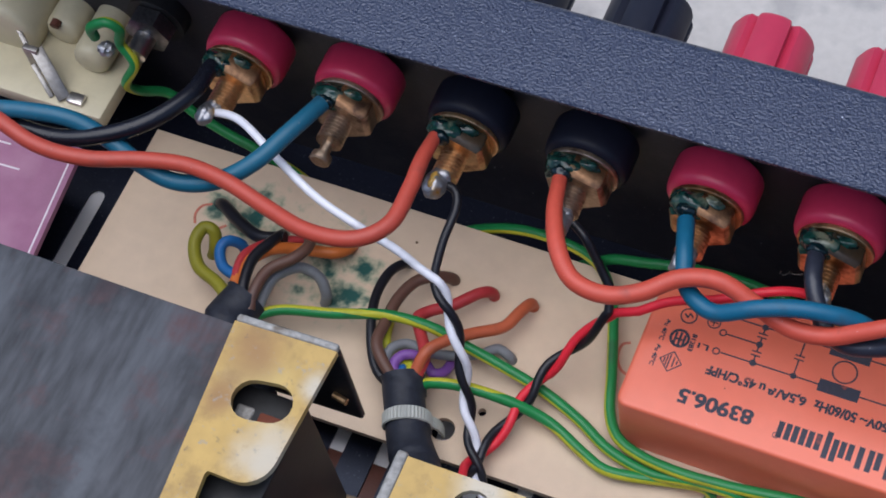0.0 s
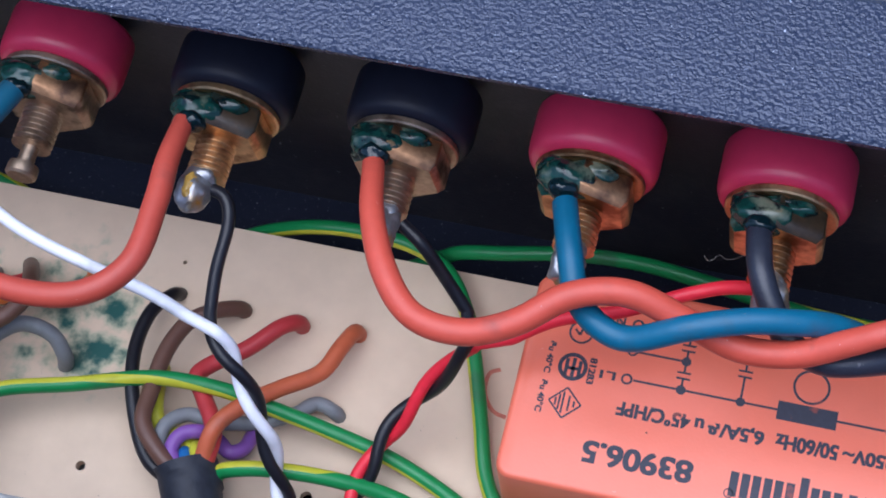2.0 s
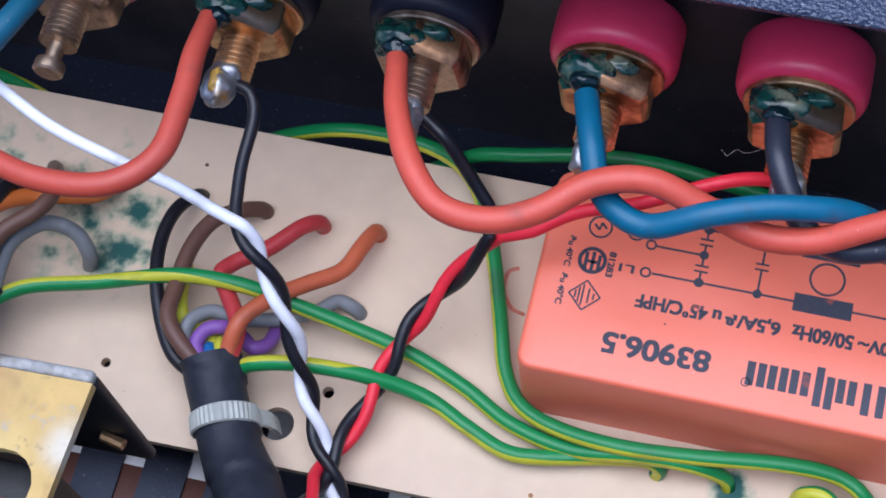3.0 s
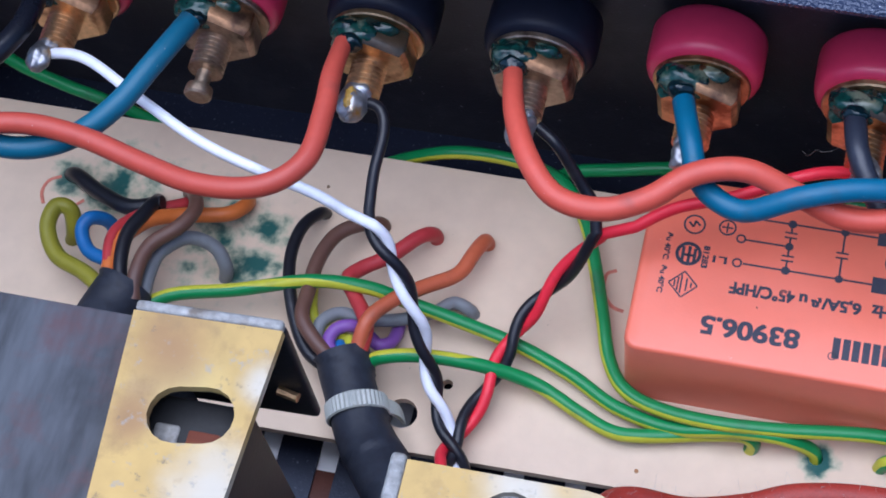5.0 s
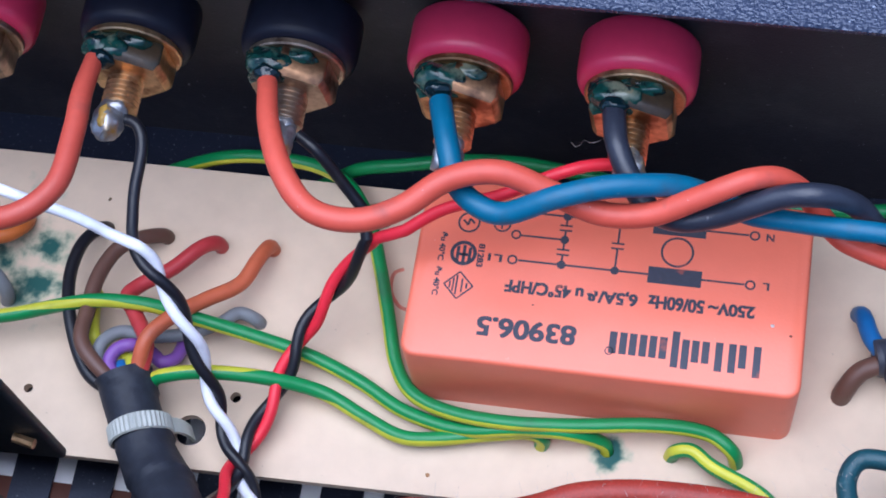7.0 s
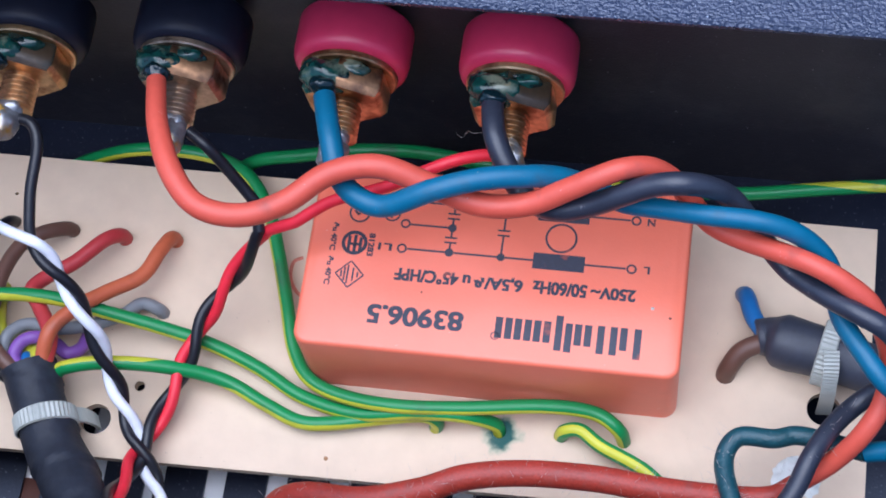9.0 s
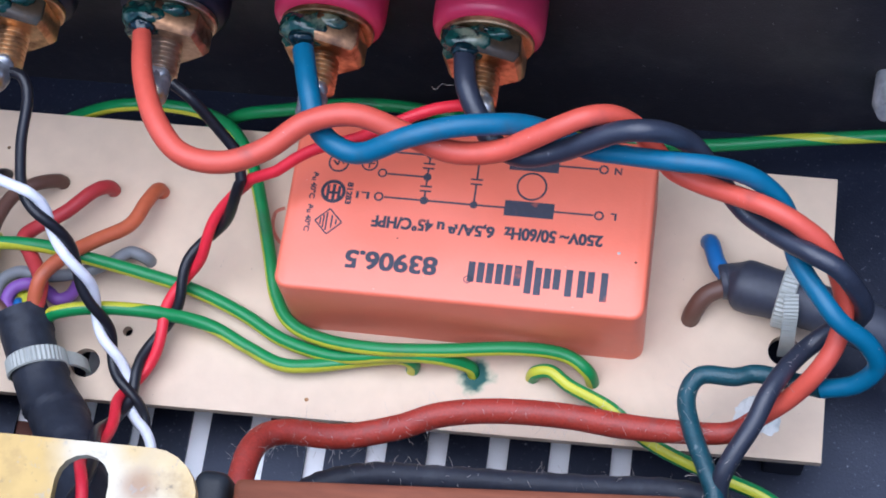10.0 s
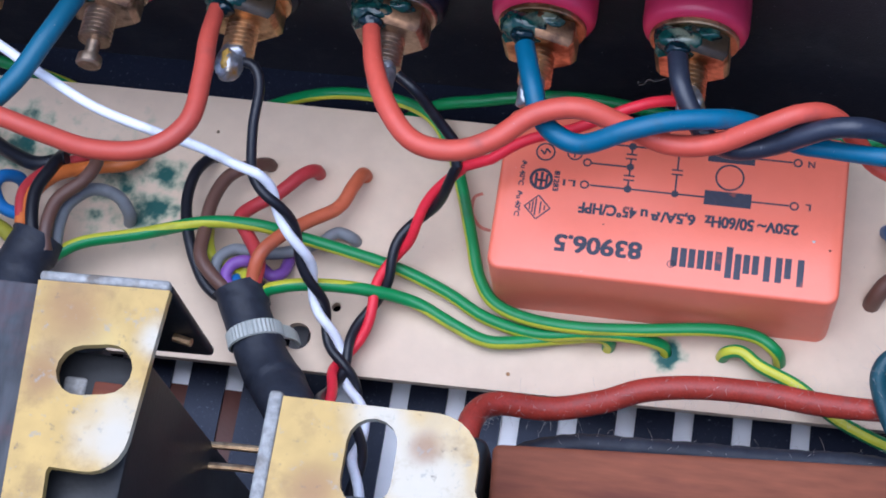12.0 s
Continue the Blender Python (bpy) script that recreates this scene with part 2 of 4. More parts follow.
M_CREAM = mat("cream_plastic", (0.62, 0.55, 0.37), 0.38, var=0.08, scale=150, bump=0.08)
M_PURPLE = mat("lilac_board", (0.33, 0.13, 0.23), 0.4, var=0.12, scale=120, bump=0.1, second=(0.40, 0.19, 0.29), spots=0.3)
M_WHITELINE = mat("white_ink_and_edge", (0.75, 0.68, 0.72), 0.5, var=0.1, bump=0)
M_REDPEN = mat("red_marker", (0.55, 0.17, 0.11), 0.5, var=0.3, scale=800, bump=0)
M_RUST = mat("rust_speck", (0.34, 0.17, 0.07), 0.7, var=0.3, scale=800, bump=0)
M_GLUE = mat("clear_glue", (0.62, 0.62, 0.58), 0.2, var=0.15, scale=300, bump=0.2, bscale=400)
M_DUST = mat("lint", (0.50, 0.44, 0.40), 0.9, var=0.2, bump=0)


def pvc(name, color, rough=0.43, dirt=0.06, second=None, var=0.10):
    return mat("pvc_" + name, color, rough, var=var, scale=260, bump=0.08, bscale=1100, spec=0.4, second=second or tuple(c * 0.6 + 0.02 for c in color), spots=dirt, rvar=0.08)


P_ORANGE = pvc("orange_red", (0.57, 0.083, 0.052))
P_BRICK = pvc("brick_orange", (0.46, 0.068, 0.044))
P_DUSTY = mat("pvc_dusty_red", (0.32, 0.034, 0.020), 0.52, var=0.35, scale=1100, second=(0.27, 0.045, 0.032), spots=0.25, bump=0.22, bscale=2200)
P_BLUE = pvc("blue", (0.008, 0.112, 0.205))
P_TEAL = pvc("teal", (0.012, 0.110, 0.185))
P_DARKTEAL = mat("pvc_dark_teal", (0.010, 0.058, 0.076), 0.42, var=0.3, scale=1500, second=(0.16, 0.20, 0.21), spots=-0.12, bump=0.25, bscale=2200)
P_BLACK = mat("pvc_black", (0.025, 0.029, 0.045), 0.38, var=0.2, scale=1700, second=(0.22, 0.22, 0.23), spots=-0.22, bump=0.12, bscale=2000)
P_GLOSSBLACK = pvc("glossy_black", (0.008, 0.009, 0.015), 0.27)
P_THINBLACK = pvc("thin_black", (0.012, 0.012, 0.017), 0.36)
P_RED = pvc("red", (0.72, 0.025, 0.045))
P_WHITE = pvc("white", (0.78, 0.79, 0.86))
P_GREEN = pvc("green", (0.018, 0.225, 0.062), 0.36)
P_YELLOW = pvc("yellow", (0.50, 0.50, 0.035), 0.36)
P_OLIVE = pvc("olive", (0.26, 0.24, 0.02))
P_BROWN = pvc("brown", (0.125, 0.062, 0.045))
P_GREY = pvc("grey", (0.20, 0.21, 0.225))
P_VIOLET = pvc("violet", (0.20, 0.08, 0.33))
P_ORN = pvc("orange", (0.58, 0.150, 0.030))
P_COPPER = pvc("rust_orange", (0.50, 0.115, 0.050))
P_DULLRED = pvc("dull_red", (0.44, 0.04, 0.045))
P_MIDBLUE = pvc("mid_blue", (0.02, 0.13, 0.36))

for m in (P_ORANGE, P_BRICK, P_BLUE, P_TEAL):
    overlay(m, (0.75, 0.62, 0.57), 1500, 0.695, 0.74, 0.6)


# ---- mesh helpers: lengths in centimetres ----
def link_mesh(name, bm, material, smooth=True):
    bmesh.ops.scale(bm, vec=(CM, CM, CM), verts=bm.verts)
    me = bpy.data.meshes.new(name)
    bm.to_mesh(me)
    bm.free()
    for mt in material if isinstance(material, (list, tuple)) else (material,):
        me.materials.append(mt)
    if smooth:
        me.shade_smooth()
        me.set_sharp_from_angle(angle=radians(38))
    return new(name, me)


def part(name, bm, material, parent, label="", smooth=True):
    """Links a bmesh as one mesh under a thing."""
    ob = link_mesh(name, bm, material, smooth)
    ob.parent = parent
    ob.matrix_parent_inverse = parent.matrix_world.inverted()
    return tagged(ob, label) if label else ob


def thing(name, label, category, group="", at=(0, 0, 0), kind=""):
    """An Empty at a thing's base, to hold its parts."""
    ob = new(name)
    ob.empty_display_size = 0.005
    ob.matrix_world = Matrix.Translation(Vector(at) * CM)
    return tagged(ob, label, category, group, kind)


def single(name, bm, material, label, category, group="", kind="", smooth=True):
    return tagged(link_mesh(name, bm, material, smooth), label, category, group, kind)


def box(bm, x0, x1, y0, y1, z0, z1, bevel=0.0, seg=2):
    """A block with its edges rounded."""
    b = bmesh.new()
    bmesh.ops.create_cube(b, size=1, matrix=Matrix.Translation(((x0 + x1) / 2, (y0 + y1) / 2, (z0 + z1) / 2)) @ Matrix.Diagonal((x1 - x0, y1 - y0, z1 - z0, 1)))
    if bevel:
        bmesh.ops.bevel(b, geom=b.edges[:], offset=bevel, segments=seg, profile=0.5, affect="EDGES")
    join(bm, b)
    return bm


def join(bm, other, m=None):
    if m is not None:
        bmesh.ops.transform(other, matrix=m, verts=other.verts)
    vs = {v: bm.verts.new(v.co) for v in other.verts}
    for f in other.faces:
        g = bm.faces.new([vs[v] for v in f.verts])
        g.material_index = f.material_index
    other.free()
    return bm


def spline(pts, sub=8):
    """Points along a smooth line through the given ones."""
    p = [Vector(q) for q in pts]
    p = [2 * p[0] - p[1]] + p + [2 * p[-1] - p[-2]]
    out = []
    for i in range(1, len(p) - 2):
        a, b, c, d = p[i - 1:i + 3]
        for k in range(sub):
            u = k / sub
            out.append(0.5 * (2 * b + (c - a) * u + (2 * a - 5 * b + 4 * c - d) * u * u + (3 * b - a - 3 * c + d) * u ** 3))
    out.append(p[-2])
    return out


def sides(line):
    """Two directions across a line at each of its points, carried along without twisting."""
    n, res = len(line), []
    u = None
    for i in range(n):
        d = (line[min(i + 1, n - 1)] - line[max(i - 1, 0)]).normalized()
        if u is None:
            u = d.cross(Vector((0, 0, 1)))
            u = u if u.length > 0.1 else d.cross(Vector((1, 0, 0)))
        u = (u - d * u.dot(d)).normalized()
        res.append((u, d.cross(u)))
    return res


def tube_line(line, r, seg=14, stripe=0.0, twist=((0, 0.0),), wrap=0.0, squash=1.0, bm=None):
    """A tube along a line. stripe: share of its girth in the second material, turned as twist tells by (way, angle). wrap: pitch of a spiral tape step. r: a number or a function of 0..1."""
    bm = bm or bmesh.new()
    rings, way = [], 0.0
    fr = sides(line)
    for i, c in enumerate(line):
        rad = r(i / (len(line) - 1)) if callable(r) else r
        if i:
            way += (c - line[i - 1]).length
        u, v = fr[i]
        a0 = float(np.interp(way, [q[0] for q in twist], [q[1] for q in twist]))
        step = [1 + (0.10 * ((k / seg + way / wrap) % 1.0) if wrap else 0.0) for k in range(seg)]
        rings.append([bm.verts.new(c + rad * step[k] * (math.cos(a0 + 2 * math.pi * k / seg) * u + squash * math.sin(a0 + 2 * math.pi * k / seg) * v)) for k in range(seg)])
    for a, b in zip(rings, rings[1:]):
        for k in range(seg):
            f = bm.faces.new((a[k], a[(k + 1) % seg], b[(k + 1) % seg], b[k]))
            f.material_index = 1 if k < stripe * seg else 0
    bm.faces.new(rings[0][::-1])
    bm.faces.new(rings[-1])
    bmesh.ops.recalc_face_normals(bm, faces=bm.faces)
    return bm


def tube(pts, r, seg=14, sub=8, **more):
    return tube_line(spline(pts, sub), r, seg, **more)


def lathe(profile, seg=32, bm=None):
    """A turned body round the y axis from (radius, y) pairs."""
    bm = bm or bmesh.new()
    rings = [[bm.verts.new((r * math.cos(2 * math.pi * k / seg), y, r * math.sin(2 * math.pi * k / seg))) for k in range(seg)] for r, y in profile]
    for a, b in zip(rings, rings[1:]):
        for k in range(seg):
            bm.faces.new((a[k], a[(k + 1) % seg], b[(k + 1) % seg], b[k]))
    bm.faces.new(rings[0])
    bm.faces.new(rings[-1][::-1])
    bmesh.ops.recalc_face_normals(bm, faces=bm.faces)
    return bm


def blob(centre, size, rough=0.25, seed=0.0, sub=3, freq=2.5):
    """A lump with an uneven skin."""
    bm = bmesh.new()
    bmesh.ops.create_icosphere(bm, subdivisions=sub, radius=1)
    for v in bm.verts:
        k = 1 + rough * noise.noise(v.co * freq + Vector((seed, seed * 1.7, 0))) + 0.35 * rough * noise.noise(v.co * freq * 3.1 + Vector((seed * 2, 0, seed)))
        v.co = Vector(centre) + Vector((v.co.x * size[0], v.co.y * size[1], v.co.z * size[2])) * k
    return bm


def plate(outline, holes, z0, z1, bm=None):
    """A flat sheet between two heights, with holes through it; outline and holes are lists of (x, y)."""
    b = bmesh.new()
    edges = []
    for loop in (outline, *holes):
        vs = [b.verts.new((x, y, z1)) for x, y in loop]
        edges += [b.edges.new((vs[i], vs[(i + 1) % len(vs)])) for i in range(len(vs))]
    bmesh.ops.triangle_fill(b, use_beauty=True, edges=edges)
    for f in b.faces:
        if f.normal.z < 0:
            f.normal_flip()
    rim = [e for e in b.edges if e.is_boundary]
    top = {v: b.verts.new((v.co.x, v.co.y, z0)) for v in b.verts[:]}
    for f in b.faces[:]:
        b.faces.new([top[v] for v in reversed(f.verts)])
    for e in rim:
        a, c = e.verts
        b.faces.new((a, c, top[c], top[a]))
    bmesh.ops.recalc_face_normals(b, faces=b.faces)
    return join(bm, b) if bm else b


def circle(x, y, r, n=20):
    return [(x + r * math.cos(2 * math.pi * k / n), y + r * math.sin(2 * math.pi * k / n)) for k in range(n)]


def slot_loop(x, y, w, h, n=8, turn=0.0):
    """A round-ended slot w wide across x and h long along y; turn in degrees."""
    r, out = w / 2, []
    for k in range(n + 1):
        a = math.pi * k / n
        out.append((r * math.cos(a), h / 2 - r + r * math.sin(a)))
    for k in range(n + 1):
        a = math.pi + math.pi * k / n
        out.append((r * math.cos(a), -h / 2 + r + r * math.sin(a)))
    c, s = math.cos(radians(turn)), math.sin(radians(turn))
    return [(x + c * px - s * py, y + s * px + c * py) for px, py in out]


def rounded(x0, x1, y0, y1, r, n=5):
    out = []
    for cx, cy, a0 in ((x1 - r, y1 - r, 0), (x0 + r, y1 - r, 90), (x0 + r, y0 + r, 180), (x1 - r, y0 + r, 270)):
        for k in range(n + 1):
            a = radians(a0 + 90 * k / n)
            out.append((cx + r * math.cos(a), cy + r * math.sin(a)))
    return out


# ---- the setting: table, chassis ----
FLOOR, PANEL_Y = -1.2, 2.95
single("table", box(bmesh.new(), -70, 70, -50, 50, -5.5, -1.5, 0.2), M_TABLE, "pale speckled table top under the open chassis", "table", kind="structure")

single("wooden_strip", box(bmesh.new(), -10, -4.2, -9, -3.12, -1.288, -1.264, 0.004), M_WOOD, "dark red-brown wooden strip under the chassis", "wood")
single("paper_sheet", box(bmesh.new(), -20, 12, -12, 2.5, -1.5, -1.288, 0.01), M_PAPER, "white paper stack under the slotted chassis", "paper")
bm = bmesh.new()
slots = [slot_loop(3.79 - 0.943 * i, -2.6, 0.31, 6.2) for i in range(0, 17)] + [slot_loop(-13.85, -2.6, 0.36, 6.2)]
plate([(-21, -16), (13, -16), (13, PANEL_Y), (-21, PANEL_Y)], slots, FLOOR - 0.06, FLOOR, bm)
single("chassis_floor", bm, M_FLOOR_SHADED, "black painted steel chassis floor with ventilation slots", "floor", kind="structure", smooth=False)

bm = bmesh.new()
bend = [(PANEL_Y, -1.5), (PANEL_Y, 5.80), (PANEL_Y - 0.06, 5.86), (1.55, 5.86), (1.50, 5.90), (1.50, 5.96), (1.55, 6.0)]
bend += [(PANEL_Y + 0.18 + 0.22 * math.sin(radians(a)), 5.78 + 0.22 * math.cos(radians(a))) for a in range(0, 91, 10)] + [(PANEL_Y + 0.40, -1.5)]
ends = [[bm.verts.new((x, y, z)) for y, z in bend] for x in (-21, 13)]
for i in range(len(bend)):
    j = (i + 1) % len(bend)
    bm.faces.new((ends[0][i], ends[0][j], ends[1][j], ends[1][i])).material_index = 0 if 2 < i < len(bend) - 2 else 1
bm.faces.new(ends[0])
bm.faces.new(ends[1][::-1])
bmesh.ops.recalc_face_normals(bm, faces=bm.faces)
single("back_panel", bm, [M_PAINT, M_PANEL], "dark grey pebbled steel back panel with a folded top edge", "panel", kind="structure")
for nm, c in (("chassis_side_left", (-21.14, -21, -16, PANEL_Y)), ("chassis_side_right", (13, 13.14, -16, PANEL_Y)), ("chassis_front", (-21, 13, -16.14, -16))):
    single(nm, box(bmesh.new(), c[0], c[1], c[2], c[3], -1.5, 5.8), M_PAINT, "plain dark painted steel chassis wall", "panel", kind="structure")

# ---- circuit board ----
holes = [circle(-4.46, -2.43, 0.23), circle(6.05, -1.15, 0.24), circle(-3.9, -1.86, 0.08, 12), circle(2.37, -1.95, 0.09, 10), circle(3.30, -1.95, 0.08, 10), circle(1.50, -1.98, 0.10, 10), circle(0.56, -2.02, 0.08, 10), circle(-6.5, 1.05, 0.03, 8), circle(-7.0, -2.1, 0.07, 10)]
bm = plate([(-12.72, -3.15), (6.68, -2.80), (6.68, 1.71), (-12.72, 1.71)], holes, -0.16, 0.0)
board = thing("circuit_board", "bare beige laminate circuit board with green lacquer stains", "circuit board", at=(-3, -0.5, -0.16))
part("board_sheet", bm, M_BOARD, board, smooth=False)
for x, y in ((-12, 1.2), (6.2, 1.2), (-12, -2.3), (6.2, -2.4)):
    part("spacer", box(bmesh.new(), x - 0.3, x + 0.3, y - 0.3, y + 0.3, FLOOR, -0.16, 0.05), M_BLACKP, board)
for pts in ([(-1.80, 0.42, 0.01), (-1.93, 0.34, 0.01), (-1.95, 0.15, 0.01), (-1.90, -0.02, 0.01), (-1.76, -0.18, 0.01), (-1.58, -0.23, 0.01)], [(-10.80, 0.47, 0.01), (-10.98, 0.36, 0.01), (-11.03, 0.15, 0.01), (-10.94, -0.05, 0.01)], [(-10.30, 0.12, 0.01), (-10.42, -0.02, 0.01), (-10.40, -0.20, 0.01)]):
    part("marker_stroke", tube(pts, 0.028, 6, 5, squash=0.3), M_REDPEN, board, "faded red marker stroke")
part("solder_dot", blob((-0.95, -2.65, 0.0), (0.032, 0.032, 0.012), sub=2), M_RUST, board, "tiny rust-coloured dot")

# ---- suppressor block ----
case = thing("suppressor_block", "orange-red resin filter block printed in black, on the board", "electronic component", at=(1.31, -0.15, 0))
BX0, BX1, BY0, BY1, BZ = -1.36, 3.98, -1.52, 1.22, 1.75
bm = plate(rounded(BX0, BX1, BY0, BY1, 0.20), [], 0.0, BZ)
top_rim = [e for e in bm.edges if len(e.link_faces) == 2 and e.verts[0].co.z > 1.7 and e.verts[1].co.z > 1.7 and e.calc_face_angle(0) > 1]
bmesh.ops.bevel(bm, geom=top_rim, offset=0.07, segments=3, profile=0.5, affect="EDGES")
part("case", bm, M_BOX, case)


def flat(shapes, z=BZ, t=0.004):
    """Thin printed shapes lying on the case's top face."""
    b = bmesh.new()
    for sh in shapes:
        if sh[0] == "rect":
            plate([(sh[1], sh[2]), (sh[3], sh[2]), (sh[3], sh[4]), (sh[1], sh[4])], [], z - 0.002, z + t, b)
        elif sh[0] == "line":
            a, c = Vector(sh[1:3]), Vector(sh[3:5])
            w = sh[5] / 2
            d = (c - a).normalized() * w
            o = Vector((-d.y, d.x))
            plate([tuple(a - o), tuple(c - o), tuple(c + o), tuple(a + o)], [], z - 0.002, z + t * 0.8, b)
        elif sh[0] == "disc":
            plate(circle(sh[1], sh[2], sh[3], 20), [], z - 0.002, z + t * 1.1, b)
        elif sh[0] == "ring":
            plate(circle(sh[1], sh[2], sh[3], 28), [circle(sh[1], sh[2], sh[4], 28)], z - 0.002, z + t, b)
    return b


LW = 0.028
diagram = []
for y in (0.01, 0.74):
    diagram += [("line", 0.06, y, 1.83, y, LW), ("line", 2.55, y, 3.12, y, LW), ("ring", -0.02, y, 0.072, 0.045), ("ring", 3.20, y, 0.072, 0.045), ("disc", 0.65, y, 0.062), ("disc", 1.38, y, 0.058), ("rect", 1.83, y - 0.12, 2.55, y + 0.12)]
diagram += [("ring", -0.02, 0.39, 0.07, 0.045), ("line", 0.05, 0.385, 0.65, 0.385, LW), ("disc", 0.65, 0.385, 0.06), ("ring", 2.19, 0.375, 0.225, 0.195)]
for x, ya, yb in ((0.65, 0.01, 0.385), (0.65, 0.385, 0.74), (1.38, 0.01, 0.74)):
    m = (ya + yb) / 2
    diagram += [("line", x, ya, x, m - 0.035, LW), ("line", x, m + 0.035, x, yb, LW), ("rect", x - 0.085, m - 0.05, x + 0.085, m - 0.025), ("rect", x - 0.085, m + 0.025, x + 0.085, m + 0.05)]
part("circuit_diagram", flat(diagram), M_PRINT, case, "printed black filter circuit diagram", smooth=False)

# maker's mark as plain bars, a group of strokes for each sign
marks, x = [], 3.43
for strokes, y0, y1, gap in ((1, -1.30, -0.86, 0.09), (1, -1.19, -0.86, 0.035), (1, -1.27, -0.86, 0.075), (1, -1.27, -0.86, 0.075), (2, -1.18, -0.87, 0.03), (1, -1.29, -0.87, 0.035), (1, -1.28, -0.77, 0.06), (2, -1.18, -0.87, 0.03), (2, -1.18, -0.87, 0.03), (2, -1.18, -0.87, 0.03)):
    for k in range(strokes):
        marks.append(("rect", x - 0.10, y0, x, y1))
        x -= 0.10 + (0.035 if k < strokes - 1 else gap)
marks.append(("ring", 1.44, -1.15, 0.06, 0.045))
for sh in marks:
    part("print_bar", flat([sh]), M_PRINT, case, smooth=False)

badge = [("ring", -0.69, 0.50, 0.155, 0.128), ("ring", -0.23, 0.53, 0.125, 0.10), ("rect", -0.31, 0.518, -0.15, 0.542), ("rect", -0.242, 0.45, -0.218, 0.61), ("line", -0.77, 0.53, -0.70, 0.46, 0.03), ("line", -0.70, 0.46, -0.68, 0.56, 0.03), ("line", -0.68, 0.56, -0.61, 0.49, 0.03)]
badge += [("ring", -0.70, 0.03, 0.185, 0.135), ("rect", -0.80, -0.10, -0.755, 0.13), ("rect", -0.715, -0.11, -0.67, 0.15), ("rect", -0.635, -0.09, -0.59, 0.12), ("rect", -0.76, -0.01, -0.63, 0.03)]
badge += [("line", -0.50, -0.45, -0.70, -0.25, 0.022), ("line", -0.70, -0.25, -0.90, -0.45, 0.022), ("line", -0.90, -0.45, -0.70, -0.65, 0.022), ("line", -0.70, -0.65, -0.50, -0.45, 0.022), ("rect", -0.83, -0.50, -0.805, -0.40), ("rect", -0.785, -0.55, -0.76, -0.35), ("rect", -0.74, -0.59, -0.715, -0.31), ("rect", -0.665, -0.55, -0.64, -0.35), ("rect", -0.60, -0.49, -0.575, -0.41)]
for sh in badge:
    part("approval_sign", flat([sh]), M_PRINT, case, smooth=False)


def letters(name, text, cx, cy, width, height, parent, bold=0.0, upright=False):
    """Printed letters, centred, read from the panel's side, or along the case's short side; bold: how far the ink spreads."""
    cu = bpy.data.curves.new(name, "FONT")
    cu.body, cu.size, cu.align_x, cu.align_y = text, 1.0, "CENTER", "CENTER"
    cu.offset = 0.015
    ob = bpy.data.objects.new(name, cu)
    scene.collection.objects.link(ob)
    me = bpy.data.meshes.new_from_object(ob.evaluated_get(bpy.context.evaluated_depsgraph_get()))
    bpy.data.objects.remove(ob)
    xs, ys = [v.co.x for v in me.vertices], [v.co.y for v in me.vertices]
    mx, my, sx, sy = (min(xs) + max(xs)) / 2, (min(ys) + max(ys)) / 2, width / (max(xs) - min(xs)), height / (max(ys) - min(ys))
    b = bmesh.new()
    for k, (dx, dy) in enumerate(((0, 0), (bold, bold * 0.6), (-bold, bold * 0.6), (bold, -bold * 0.6), (-bold, -bold * 0.6)) if bold else ((0, 0),)):
        vs = []
        for v in me.vertices:
            px, py = (v.co.x - mx) * sx + dx, (v.co.y - my) * sy + dy
            at = (cx + py, cy - px) if upright else (cx - px, cy - py)
            vs.append(b.verts.new((*at, BZ + 0.004 + 0.0006 * k)))
        for p in me.polygons:
            b.faces.new([vs[q] for q in p.vertices])
    return part(name, b, M_PRINT, parent, smooth=False)


letters("type_number", "83906.5", 0.31, -1.0, 1.33, 0.28, case, 0.009)
for text, x0, x1, h in (("250V~", 3.29, 2.68, 0.17), ("50/60Hz", 2.62, 1.88, 0.19), ("6,5A/", 1.73, 1.21, 0.20), ("\u03d1", 1.19, 1.06, 0.17), ("u", 1.00, 0.90, 0.115), ("45\u00b0C/HPF", 0.83, -0.06, 0.19)):
    letters("rating_text", text, (x0 + x1) / 2, -0.385 if h > 0.12 else -0.36, x0 - x1, h, case, 0.007)
for y in (0.10, -0.42):
    letters("approval_text", "\u03d1u 40\u00b0C", -1.0, y, 0.42, 0.085, case, 0.003, True)
letters("approval_number", "81283", -0.46, 0.02, 0.34, 0.085, case, 0.004, True)
letters("terminal_text", "L1", -0.26, 0.01, 0.19, 0.105, case, 0.004)
letters("terminal_text", "L", 3.41, 0.01, 0.076, 0.105, case, 0.004)
letters("terminal_text", "N", 3.41, 0.73, 0.102, 0.105, case, 0.004)
letters("terminal_text", "N1", -0.27, 0.75, 0.170, 0.105, case, 0.004)

# ---- binding posts ----
POST_X = [-10.12, -7.81, -5.50, -3.19, -0.88, 1.43]
POST_Z = 3.15


